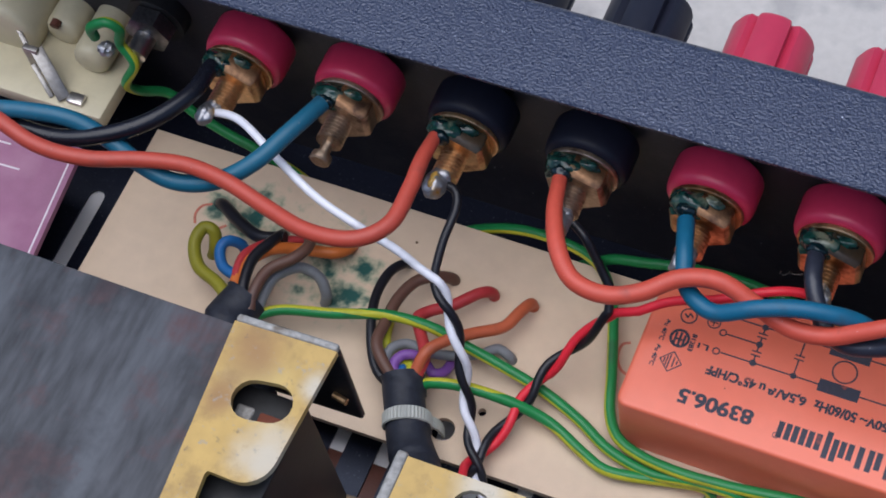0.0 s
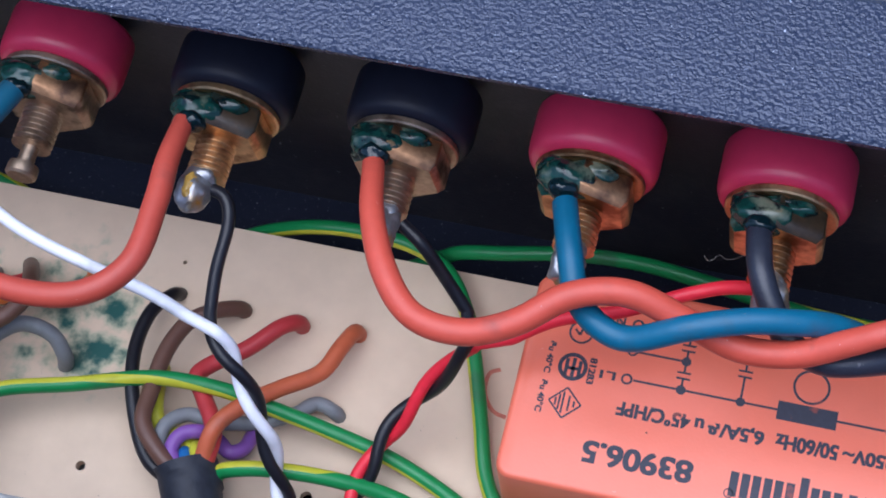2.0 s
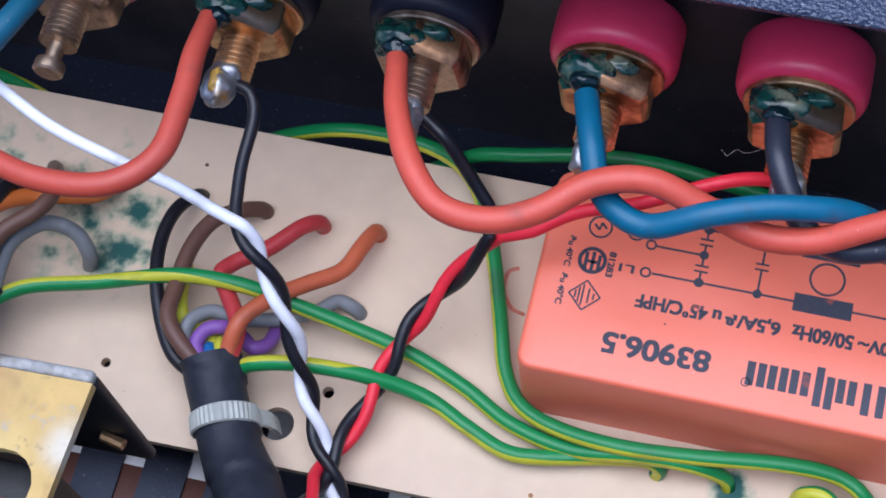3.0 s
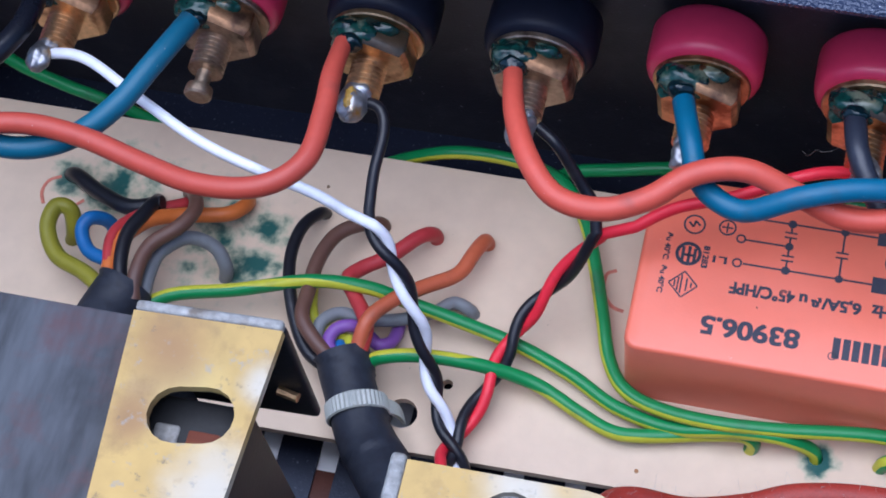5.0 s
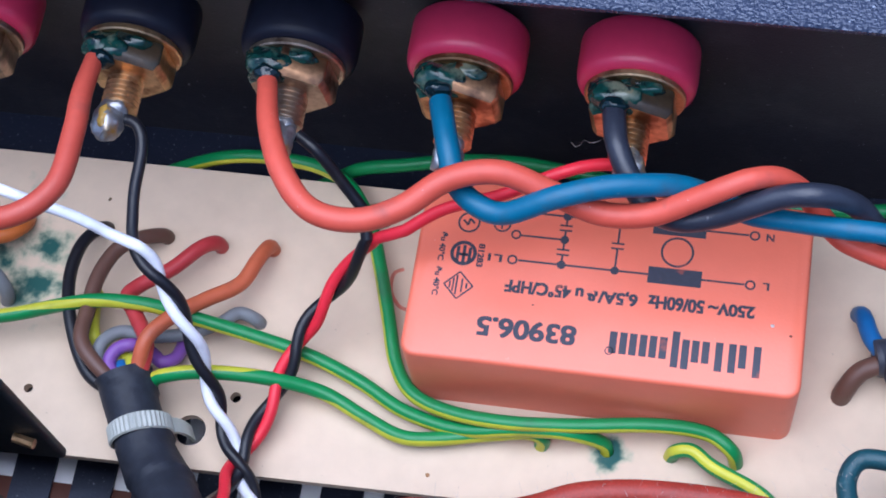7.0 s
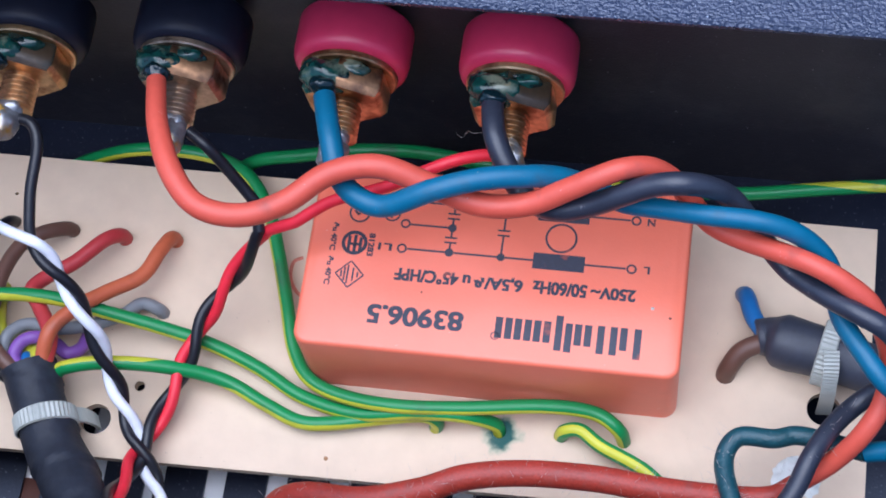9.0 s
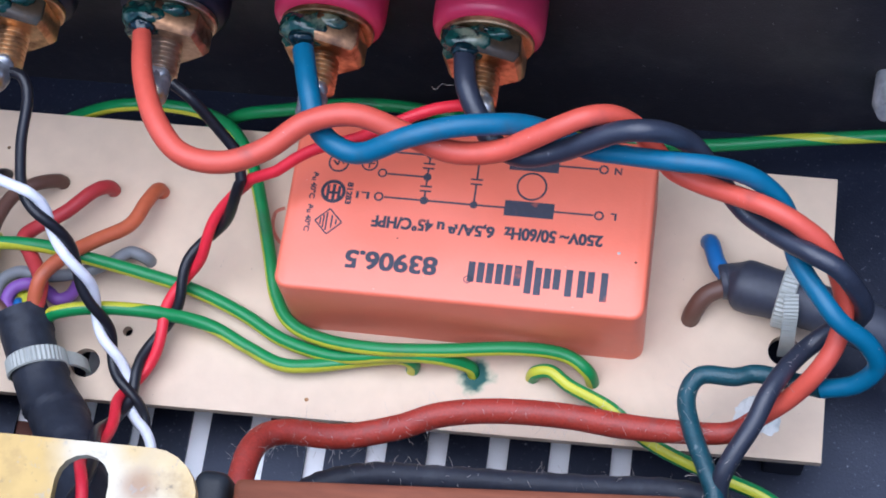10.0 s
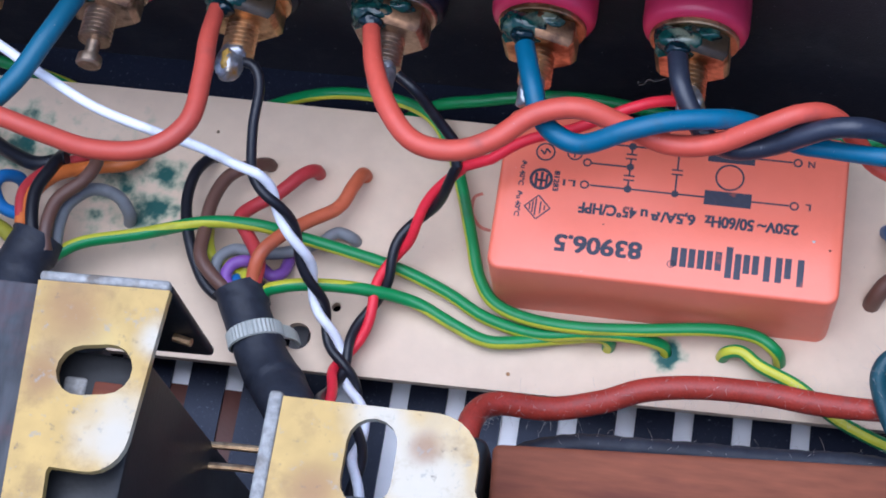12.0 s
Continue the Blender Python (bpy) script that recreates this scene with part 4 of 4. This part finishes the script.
h2 = harness("taped wiring harness with nylon tie, soldered into the board", [(-5.42, -1.93, 0.6), (-5.14, -2.46, 0.55), (-4.92, -2.86, 0.55), (-4.59, -3.34, 0.6), (-4.10, -3.95, 0.9), (-3.6, -4.8, 1.4), (-3.3, -6.0, 1.8)], lambda u: 0.395 - 0.018 * math.sin(u * 9), [
    ("black", P_THINBLACK, 0.098, [(-5.55, -2.19, 0.6), (-5.92, -1.98, 0.6), (-6.2, -1.6, 0.6), (-6.47, -1.01, 0.6), (-6.62, -0.43, 0.5), (-6.6, 0.1, 0.4), (-6.45, 0.47, 0.2), (-6.40, 0.60, -0.1)]),
    ("brown", P_BROWN, 0.115, [(-5.46, -2.12, 0.7), (-5.85, -1.83, 0.8), (-6.1, -1.52, 0.8), (-6.15, -1.08, 0.7), (-6.16, -0.49, 0.6), (-6.03, 0.0, 0.5), (-5.76, 0.28, 0.4), (-5.5, 0.48, 0.15), (-5.45, 0.52, -0.1)]),
    ("yellow", P_YELLOW, 0.10, [(-5.25, -2.05, 0.6), (-5.5, -1.61, 0.5), (-5.94, -1.46, 0.4), (-6.11, -1.21, 0.4), (-6.25, -0.73, 0.2), (-6.34, -0.47, -0.1)]),
    ("red", P_DULLRED, 0.115, [(-5.12, -2.4, 0.6), (-5.16, -2.1, 0.70), (-5.13, -1.5, 0.8), (-5.44, -1.01, 0.7), (-5.61, -0.77, 0.7), (-5.49, -0.52, 0.6), (-5.12, -0.18, 0.5), (-4.8, 0.24, 0.4), (-4.63, 0.43, 0.2), (-4.60, 0.46, -0.1)]),
    ("rust-orange", P_COPPER, 0.115, [(-5.10, -2.5, 0.55), (-5.15, -2.16, 0.68), (-5.17, -1.84, 0.80), (-5.08, -1.45, 0.98), (-4.81, -1.05, 0.9), (-4.46, -0.68, 0.7), (-4.06, -0.3, 0.5), (-3.91, 0.14, 0.4), (-3.83, 0.46, 0.2), (-3.80, 0.50, -0.1)]),
    ("grey", P_GREY, 0.10, [(-5.49, -2.09, 0.6), (-5.82, -1.79, 0.6), (-5.85, -1.48, 0.6), (-5.63, -1.24, 0.5), (-5.23, -1.23, 0.4), (-4.75, -1.11, 0.35), (-4.3, -0.88, 0.3), (-4.07, -0.64, 0.2), (-3.82, -0.67, 0.1), (-3.75, -0.70, -0.1)]),
    ("violet", P_VIOLET, 0.10, [(-5.38, -2.11, 0.7), (-5.63, -1.84, 0.7), (-5.59, -1.6, 0.7), (-5.36, -1.49, 0.7), (-5.17, -1.47, 0.4), (-4.97, -1.59, 0.4), (-4.81, -1.46, 0.3), (-4.81, -1.13, 0.1), (-4.91, -0.94, -0.1)]),
    ("yellow", P_YELLOW, 0.09, [(-5.22, -2.1, 0.75), (-5.27, -1.85, 0.75), (-5.36, -1.68, 0.6), (-5.45, -1.5, 0.1), (-5.46, -1.45, -0.1)]),
    ("blue", P_MIDBLUE, 0.09, [(-5.3, -2.1, 0.7), (-5.35, -1.97, 0.75), (-5.48, -1.78, 0.6), (-5.6, -1.6, -0.1)]),
], (-5, -2.5, 0), wrap=0.8)
h3 = harness("black sleeved cable with blue and brown ends, tied down", [(5.02, -0.34, 0.45), (5.19, -0.30, 0.45), (5.49, -0.39, 0.5), (5.99, -0.49, 0.5), (6.48, -0.62, 0.5), (7.13, -0.85, 0.6), (8.2, -1.2, 0.2)], lambda u: float(np.interp(u, (0, 0.05, 0.12, 0.20, 0.27, 0.36, 0.6, 1), (0.24, 0.27, 0.26, 0.31, 0.39, 0.39, 0.36, 0.36))), [
    ("blue", P_MIDBLUE, 0.13, [(5.25, -0.38, 0.5), (4.98, -0.05, 0.42), (4.85, 0.35, 0.25), (4.80, 0.52, -0.1)]),
    ("brown", P_BROWN, 0.14, [(5.25, -0.36, 0.5), (4.86, -0.52, 0.42), (4.68, -0.72, 0.22), (4.62, -0.80, -0.1)]),
], (6, -0.5, 0), M_SLEEVE, 0.0)


def ribbed_strap(pts, half):
    """A flat toothed strap of the given half width along a line."""
    line = spline(pts, 10)
    fr = sides(line)
    b = bmesh.new()
    rings = []
    for i, c in enumerate(line):
        u, v = fr[i]
        t = 0.030 if i % 2 else 0.018
        rings.append([b.verts.new(c + u * p + v * q) for p, q in ((-half, -t), (half, -t), (half, t), (-half, t))])
    for p, q in zip(rings, rings[1:]):
        for k in range(4):
            b.faces.new((p[k], p[(k + 1) % 4], q[(k + 1) % 4], q[k]))
    b.faces.new(rings[0][::-1])
    b.faces.new(rings[-1])
    bmesh.ops.recalc_face_normals(b, faces=b.faces)
    return b


def cable_tie(parent, centre, direction, radius, width, tail):
    """A flat nylon strap round a sleeve, with its toothed tail running into the board."""
    d = Vector(direction).normalized()
    u = d.cross(Vector((0, 0, 1))).normalized()
    v = u.cross(d)
    b = bmesh.new()
    n, w, t = 80, width, 0.035
    rings = []
    for k in range(n):
        a = 2 * math.pi * k / n
        o = math.cos(a) * u + math.sin(a) * v
        lift = t if k % 2 else t * 0.55
        rings.append([b.verts.new(Vector(centre) + o * (radius + rr) + d * ww) for rr, ww in ((0, -w), (lift, -w + 0.02), (lift, w - 0.02), (0, w))])
    for k in range(n):
        p, q = rings[k], rings[(k + 1) % n]
        for j in range(4):
            b.faces.new((p[j], p[(j + 1) % 4], q[(j + 1) % 4], q[j]))
    bmesh.ops.recalc_face_normals(b, faces=b.faces)
    tie = part("cable_tie", b, M_TIE, parent, "milky nylon cable tie")
    part("tie_tail", ribbed_strap(tail, width * 0.85), M_TIE, tie)


cable_tie(h2, (-5.0, -2.70, 0.55), (0.20, -0.48, 0), 0.43, 0.135, [(-4.66, -2.52, 0.42), (-4.56, -2.47, 0.26), (-4.50, -2.44, 0.05), (-4.47, -2.43, -0.2)])
cable_tie(h3, (6.0, -0.49, 0.5), (0.5, -0.11, 0), 0.44, 0.125, [(6.03, -0.62, 0.985), (6.05, -0.86, 0.86), (6.05, -1.0, 0.62), (6.06, -1.10, 0.28), (6.06, -1.15, -0.2)])

# ---- transformers ----
ZT = 7.2
t1 = thing("transformer", "dark steel transformer with a yellow-chromated mounting frame", "transformer", "mains transformers in the chassis", (-9, -8, FLOOR))
bm = box(bmesh.new(), -14.5, -5.95, -13, -4.40, FLOOR, ZT - 0.14, 0.04)
part("core", bm, M_CORE, t1, "stacked dark steel laminations with rust stains")
part("bobbin", box(bmesh.new(), -6.08, -4.66, -11.5, -5.1, FLOOR, 6.75, 0.08), M_BOBBIN, t1, "matt black coil bobbin")
tab = [(-6.12, -4.36), (-4.46, -4.19), (-4.43, -6.10)]
tab += [(-4.43 - 0.45 * (1 - math.cos(radians(a))), -6.10 - 0.48 * math.sin(radians(a))) for a in range(15, 91, 15)]
tab += [(-5.27, -6.60), (-5.29, -6.66), (-4.95, -12), (-5.55, -12)]
TURN = Matrix.Translation((-6.12, -4.40, 0)) @ Matrix.Rotation(radians(-4), 4, "Z") @ Matrix.Translation((6.12, 4.36, 0))
tab = [tuple((TURN @ Vector((x, y, 0)))[:2]) if y > -8 else (x, y) for x, y in tab]
slot_at = TURN @ Vector((-5.21, -5.35, 0))
bm = plate(tab, [slot_loop(slot_at.x + 0.12, slot_at.y, 0.63, 0.94, turn=-81)], ZT - 0.13, ZT)
# Folded edge: pale strip paints the light caught on the bend, besides wear
for nm, z0, z1, y0, mt, lb in (("end_plate", 4.65, ZT - 0.132, 0.0, M_BOBBIN, "black end plate"), ("folded_edge", ZT - 0.12, ZT + 0.02, 0.0, M_PALE, "worn folded edge, paled by painted-in light")):
    b = box(bmesh.new(), -0.83, 0.83, 0.0, 0.13, z0, z1, 0.05, 3)
    bmesh.ops.transform(b, matrix=TURN @ Matrix.Translation((-5.29, -4.275, 0)) @ Matrix.Rotation(radians(5.8), 4, "Z"), verts=b.verts)
    part(nm, b, mt, t1, lb)
part("terminal_lug", box(bmesh.new(), -5.66, -5.36, -5.74, -5.44, 6.60, 6.78, 0.05, 3), M_PALE, t1, "grey metal lug under the slot")
part("coil_edge", box(bmesh.new(), -5.28, -4.90, -5.78, -5.46, 6.60, 6.77, 0.04), M_WINDING, t1, "brown coil paper edge")
part("mounting_frame", bm, M_ZINC, t1, "yellow-chromated steel mounting frame with a slotted tab")
for yy, zz in ((-5.16, 3.0), (-5.46, 3.0)):
    part("terminal_pin", tube([(-4.75, yy, zz), (-4.4, yy + 0.02, zz), (-3.95, yy + 0.03, zz)], 0.055, 8, 3), M_BRASS, t1, "gilt terminal pin")

part("terminal_pin", tube([(-4.80, -4.40, 5.5), (-4.70, -4.42, 5.5), (-4.55, -4.45, 5.5)], 0.06, 8, 3), M_BRASS, t1, "gilt terminal pin")

t2 = thing("transformer", "transformer with brown paper winding and slotted chromated frame", "transformer", "mains transformers in the chassis", (2, -9, FLOOR))
frame2 = [(-2.80, -5.50), (-0.95, -5.48)] + [(-0.95 + 0.56 * math.sin(radians(a)), -6.04 + 0.56 * math.cos(radians(a))) for a in range(15, 91, 15)]
frame2 += [(-0.39, -6.34), (-0.34, -6.44), (4.35, -6.44), (4.45, -6.34), (4.52, -5.95), (4.80, -5.62), (5.15, -5.48), (7.0, -5.48), (7.0, -13), (-2.80, -13)]
bm = plate(frame2, [slot_loop(-1.66, -6.16, 0.60, 1.05), slot_loop(6.0, -6.16, 0.60, 1.05)], ZT - 0.08, ZT + 0.05)
# Same pale strip here, light on the fold put into its colour
part("folded_edge", box(bmesh.new(), -2.98, -2.803, -13, -5.44, 5.4, ZT + 0.06, 0.05, 3), M_PALE, t2, "worn folded edge, paled by painted-in light")
part("mounting_frame", bm, M_ZINC_PALE, t2, "yellow-chromated steel mounting frame with slotted tabs")
bm = box(bmesh.new(), -0.45, 4.75, -11, -5.30, 0.8, 5.6, 0.10, 3)
bmesh.ops.rotate(bm, cent=(-0.45, -5.2, 0), matrix=Matrix.Rotation(radians(4.0), 3, "Z"), verts=bm.verts)
part("winding", bm, M_WINDING, t2, "brown varnished paper winding")
part("core", box(bmesh.new(), -2.6, 6.8, -12.8, -6.55, FLOOR, ZT - 0.05, 0.05), M_CORE, t2, "dark steel core")
part("bobbin_flange", box(bmesh.new(), -0.95, -0.50, -9, -5.2, 0.6, 5.5, 0.16, 4), M_BOBBIN, t2, "black bobbin flange")
single("cable", tube([(-0.75, -4.4, 0.6), (-0.45, -4.08, 0.6), (0.3, -3.84, 0.6), (1.12, -3.79, 0.6), (2.26, -3.74, 0.6), (3.47, -3.68, 0.6), (4.66, -3.61, 0.6), (5.4, -3.78, 0.6), (6.2, -4.5, 0.4)], lambda u: 0.185 + 0.008 * math.sin(u * 150), 12, 14), M_TAPE, "dusty black sleeved cable lying beside the winding", "cable")

# ---- mains inlet and lilac board ----
inlet = thing("mains_inlet", "cream plastic mains inlet with tin-plated blades on the back panel", "socket", at=(-15, PANEL_Y, 1))
bm = box(bmesh.new(), -18, -13.15, 0.80, PANEL_Y, 1.08, 1.5, 0.08)
part("inlet_body", bm, M_CREAM, inlet)
for x, y0, r, zc in ((-13.80, 1.72, 0.40, 1.85), (-14.72, 2.20, 0.40, 1.8), (-15.95, 1.80, 0.85, 1.9)):
    b = lathe([(0.1, y0), (r - 0.18, y0 + 0.01), (r - 0.08, y0 + 0.05), (r - 0.02, y0 + 0.13), (r, y0 + 0.24), (r, PANEL_Y), (0.1, PANEL_Y)], 36)
    bmesh.ops.translate(b, vec=(x, 0, zc), verts=b.verts)
    part("barrel", b, M_CREAM, inlet)
for p, q, half in (((-15.67, 2.08, 2.3), (-15.10, 1.60, 2.05), 0.05), ((-14.80, 1.54, 2.2), (-14.05, 0.98, 1.55), 0.13), ((-14.87, 1.34, 1.9), (-14.34, 0.95, 1.52), 0.05)):
    p, q = Vector(p), Vector(q)
    d = (q - p).normalized()
    u = d.cross(Vector((0, 0, 1))).normalized()
    b = box(bmesh.new(), -half, half, 0, (q - p).length, -0.03, 0.03, 0.012)
    bmesh.ops.transform(b, matrix=Matrix.Translation(p) @ Matrix((u, d, u.cross(d))).transposed().to_4x4(), verts=b.verts)
    part("blade", b, M_BLADE, inlet, "tin-plated blade")
# Solid stub; the shade inside a screw hole is painted by its dark colour
part("screw_hole", tube([(-14.73, 2.15, 2.18), (-14.73, 2.24, 2.19), (-14.73, 2.3, 2.2)], 0.10, 14, 3), M_WOOD, inlet, "dark brown disc painted as a screw hole's shade")
b = box(bmesh.new(), -15.06, -14.72, 1.42, 1.56, 1.5, 2.28, 0.03)
part("blade", b, M_BLADE, inlet, "folded tin-plated terminal")
part("blade_foot", box(bmesh.new(), -13.98, -13.62, 0.92, 1.18, 1.5, 1.62, 0.04), M_STEEL, inlet)

bolt = thing("earth_screw", "dark steel earth screw with a nut on the back panel", "screw", at=(-12.45, PANEL_Y, 2.7))
for nm, prof, seg, mt in (("nut", [(0.2, 2.62), (0.50, 2.6), (0.50, 2.25), (0.42, 2.2), (0.2, 2.2)], 6, M_IRON), ("washer", [(0.2, PANEL_Y), (0.62, PANEL_Y), (0.62, 2.62), (0.2, 2.62)], 28, M_BOBBIN), ("shank", [(0.22, 2.3), (0.22, 1.75), (0.15, 1.7), (0.05, 1.7)], 18, M_STEEL)):
    b = lathe(prof, seg)
    bmesh.ops.translate(b, vec=(-12.45, 0, 2.75), verts=b.verts)
    part(nm, b, mt, bolt)
part("solder_blob", blob((-12.95, 1.6, 2.95), (0.17, 0.17, 0.15), 0.3, 4), M_SOLDER, bolt)

lilac = thing("lilac_board", "lilac printed board with thin white lines on stand-offs", "circuit board", at=(-17, -1.5, FLOOR))
part("board_sheet", plate([(-20, -5), (-12.95, -4.6), (-13.45, 0.3), (-20, 0.6)], [], 0.85, 1.0), M_PURPLE, lilac, smooth=False)
# Two printed ticks; the long third line draws the board's light edge
for p, q in (((-15.3, -0.60), (-14.45, -0.56)), ((-15.6, -0.12), (-14.92, -0.09)), ((-13.55, -0.1), (-13.15, -3.6))):
    part("white_line", tube([(p[0], p[1], 1.0), ((p[0] + q[0]) / 2, (p[1] + q[1]) / 2, 1.0), (q[0], q[1], 1.0)], 0.02, 6, 3, squash=0.3), M_WHITELINE, lilac)
for x, y in ((-14, -4), (-19, -4), (-19, 0), (-17, -0.4)):
    part("spacer", box(bmesh.new(), x - 0.25, x + 0.25, y - 0.25, y + 0.25, FLOOR, 0.85, 0.04), M_BLACKP, lilac)

# ---- small things ----
single("glue_patch", blob((5.72, -2.20, 0.01), (0.30, 0.30, 0.05), 0.45, 2, 4, 1.6), M_GLUE, "cloudy clear glue patch on the board", "glue")

# lint clinging to the older wires
bm = bmesh.new()
for pts, r, many in (([(5.0, -2.88, 1.2), (4.6, -2.91, 1.2), (3.81, -2.91, 1.2), (3.01, -2.85, 1.2), (2.05, -2.88, 1.2), (1.26, -3.02, 1.2), (0.65, -3.28, 1.2), (-0.12, -3.52, 1.3), (-0.86, -3.62, 1.6), (-1.16, -3.93, 1.9), (-1.19, -4.54, 2.2)], 0.183, 3), ([(4.84, -2.12, 1.4), (4.67, -2.45, 1.4), (4.78, -2.96, 1.5), (5.02, -3.53, 1.6), (5.17, -3.98, 1.6)], 0.132, 2), ([(-0.45, -4.08, 0.6), (0.3, -3.84, 0.6), (1.12, -3.79, 0.6), (2.26, -3.74, 0.6), (3.47, -3.68, 0.6), (4.66, -3.61, 0.6)], 0.19, 2), ([(6.25, -1.71, 1.85), (5.99, -2.05, 1.95), (5.75, -2.49, 2.05), (5.58, -2.92, 1.95), (5.26, -3.53, 1.75)], 0.13, 1)):
    line = spline(pts, 12)
    fr = sides(line)
    for i, c in enumerate(line):
        for _ in range(many):
            w = random.uniform(0, 2 * math.pi)
            o = math.cos(w) * fr[i][0] + math.sin(w) * fr[i][1]
            e = Vector((random.uniform(-1, 1), random.uniform(-1, 1), random.uniform(-1, 1)))
            k = random.uniform(0.03, 0.10)
            a = c + o * r * 0.99 + e * 0.02
            tube_line([a, a + (o + 0.6 * e) * k * 0.5, a + (o * 0.8 + 1.3 * e) * k], 0.0017, 4, bm=bm)
single("lint", bm, M_DUST, "pale lint fibres clinging to dusty wires", "lint", kind="stuff")
plug = thing("panel_plug", "dull grey crusted metal plug on the back panel", "plug", at=(7.45, PANEL_Y, 1.15))
b = lathe([(0.1, PANEL_Y), (0.40, PANEL_Y), (0.44, 2.5), (0.38, 2.35), (0.1, 2.3)], 24)
for v in b.verts:
    v.co *= 1 + 0.03 * noise.noise(v.co * 6)
bmesh.ops.translate(b, vec=(7.45, 0, 1.15), verts=b.verts)
part("plug_body", b, M_CRUST, plug)

for pts in ([(0.62, 1.50, 2.5), (0.70, 1.44, 2.5), (0.80, 1.50, 2.6), (0.88, 1.42, 2.7), (1.00, 1.40, 2.8), (1.16, 1.42, 3.0)], [(3.72, -2.55, 1.40), (3.78, -2.66, 1.44), (3.75, -2.74, 1.42), (3.82, -2.80, 1.40)]):
    single("lint_hair", tube(pts, 0.0018, 5, 6), M_DUST, "stray pale lint hair caught on a wire", "lint")
for x, y, r, mt, what in ((3.54, -0.54, 0.028, M_DUST, "pale dust speck"), (3.79, -0.66, 0.020, M_WOOD, "rust-brown speck"), (0.35, -0.62, 0.014, M_WOOD, "rust-brown speck")):
    part("speck", blob((x, y, BZ + 0.004), (r, r * 0.8, 0.01), 0.3, x, 2), mt, case, what)
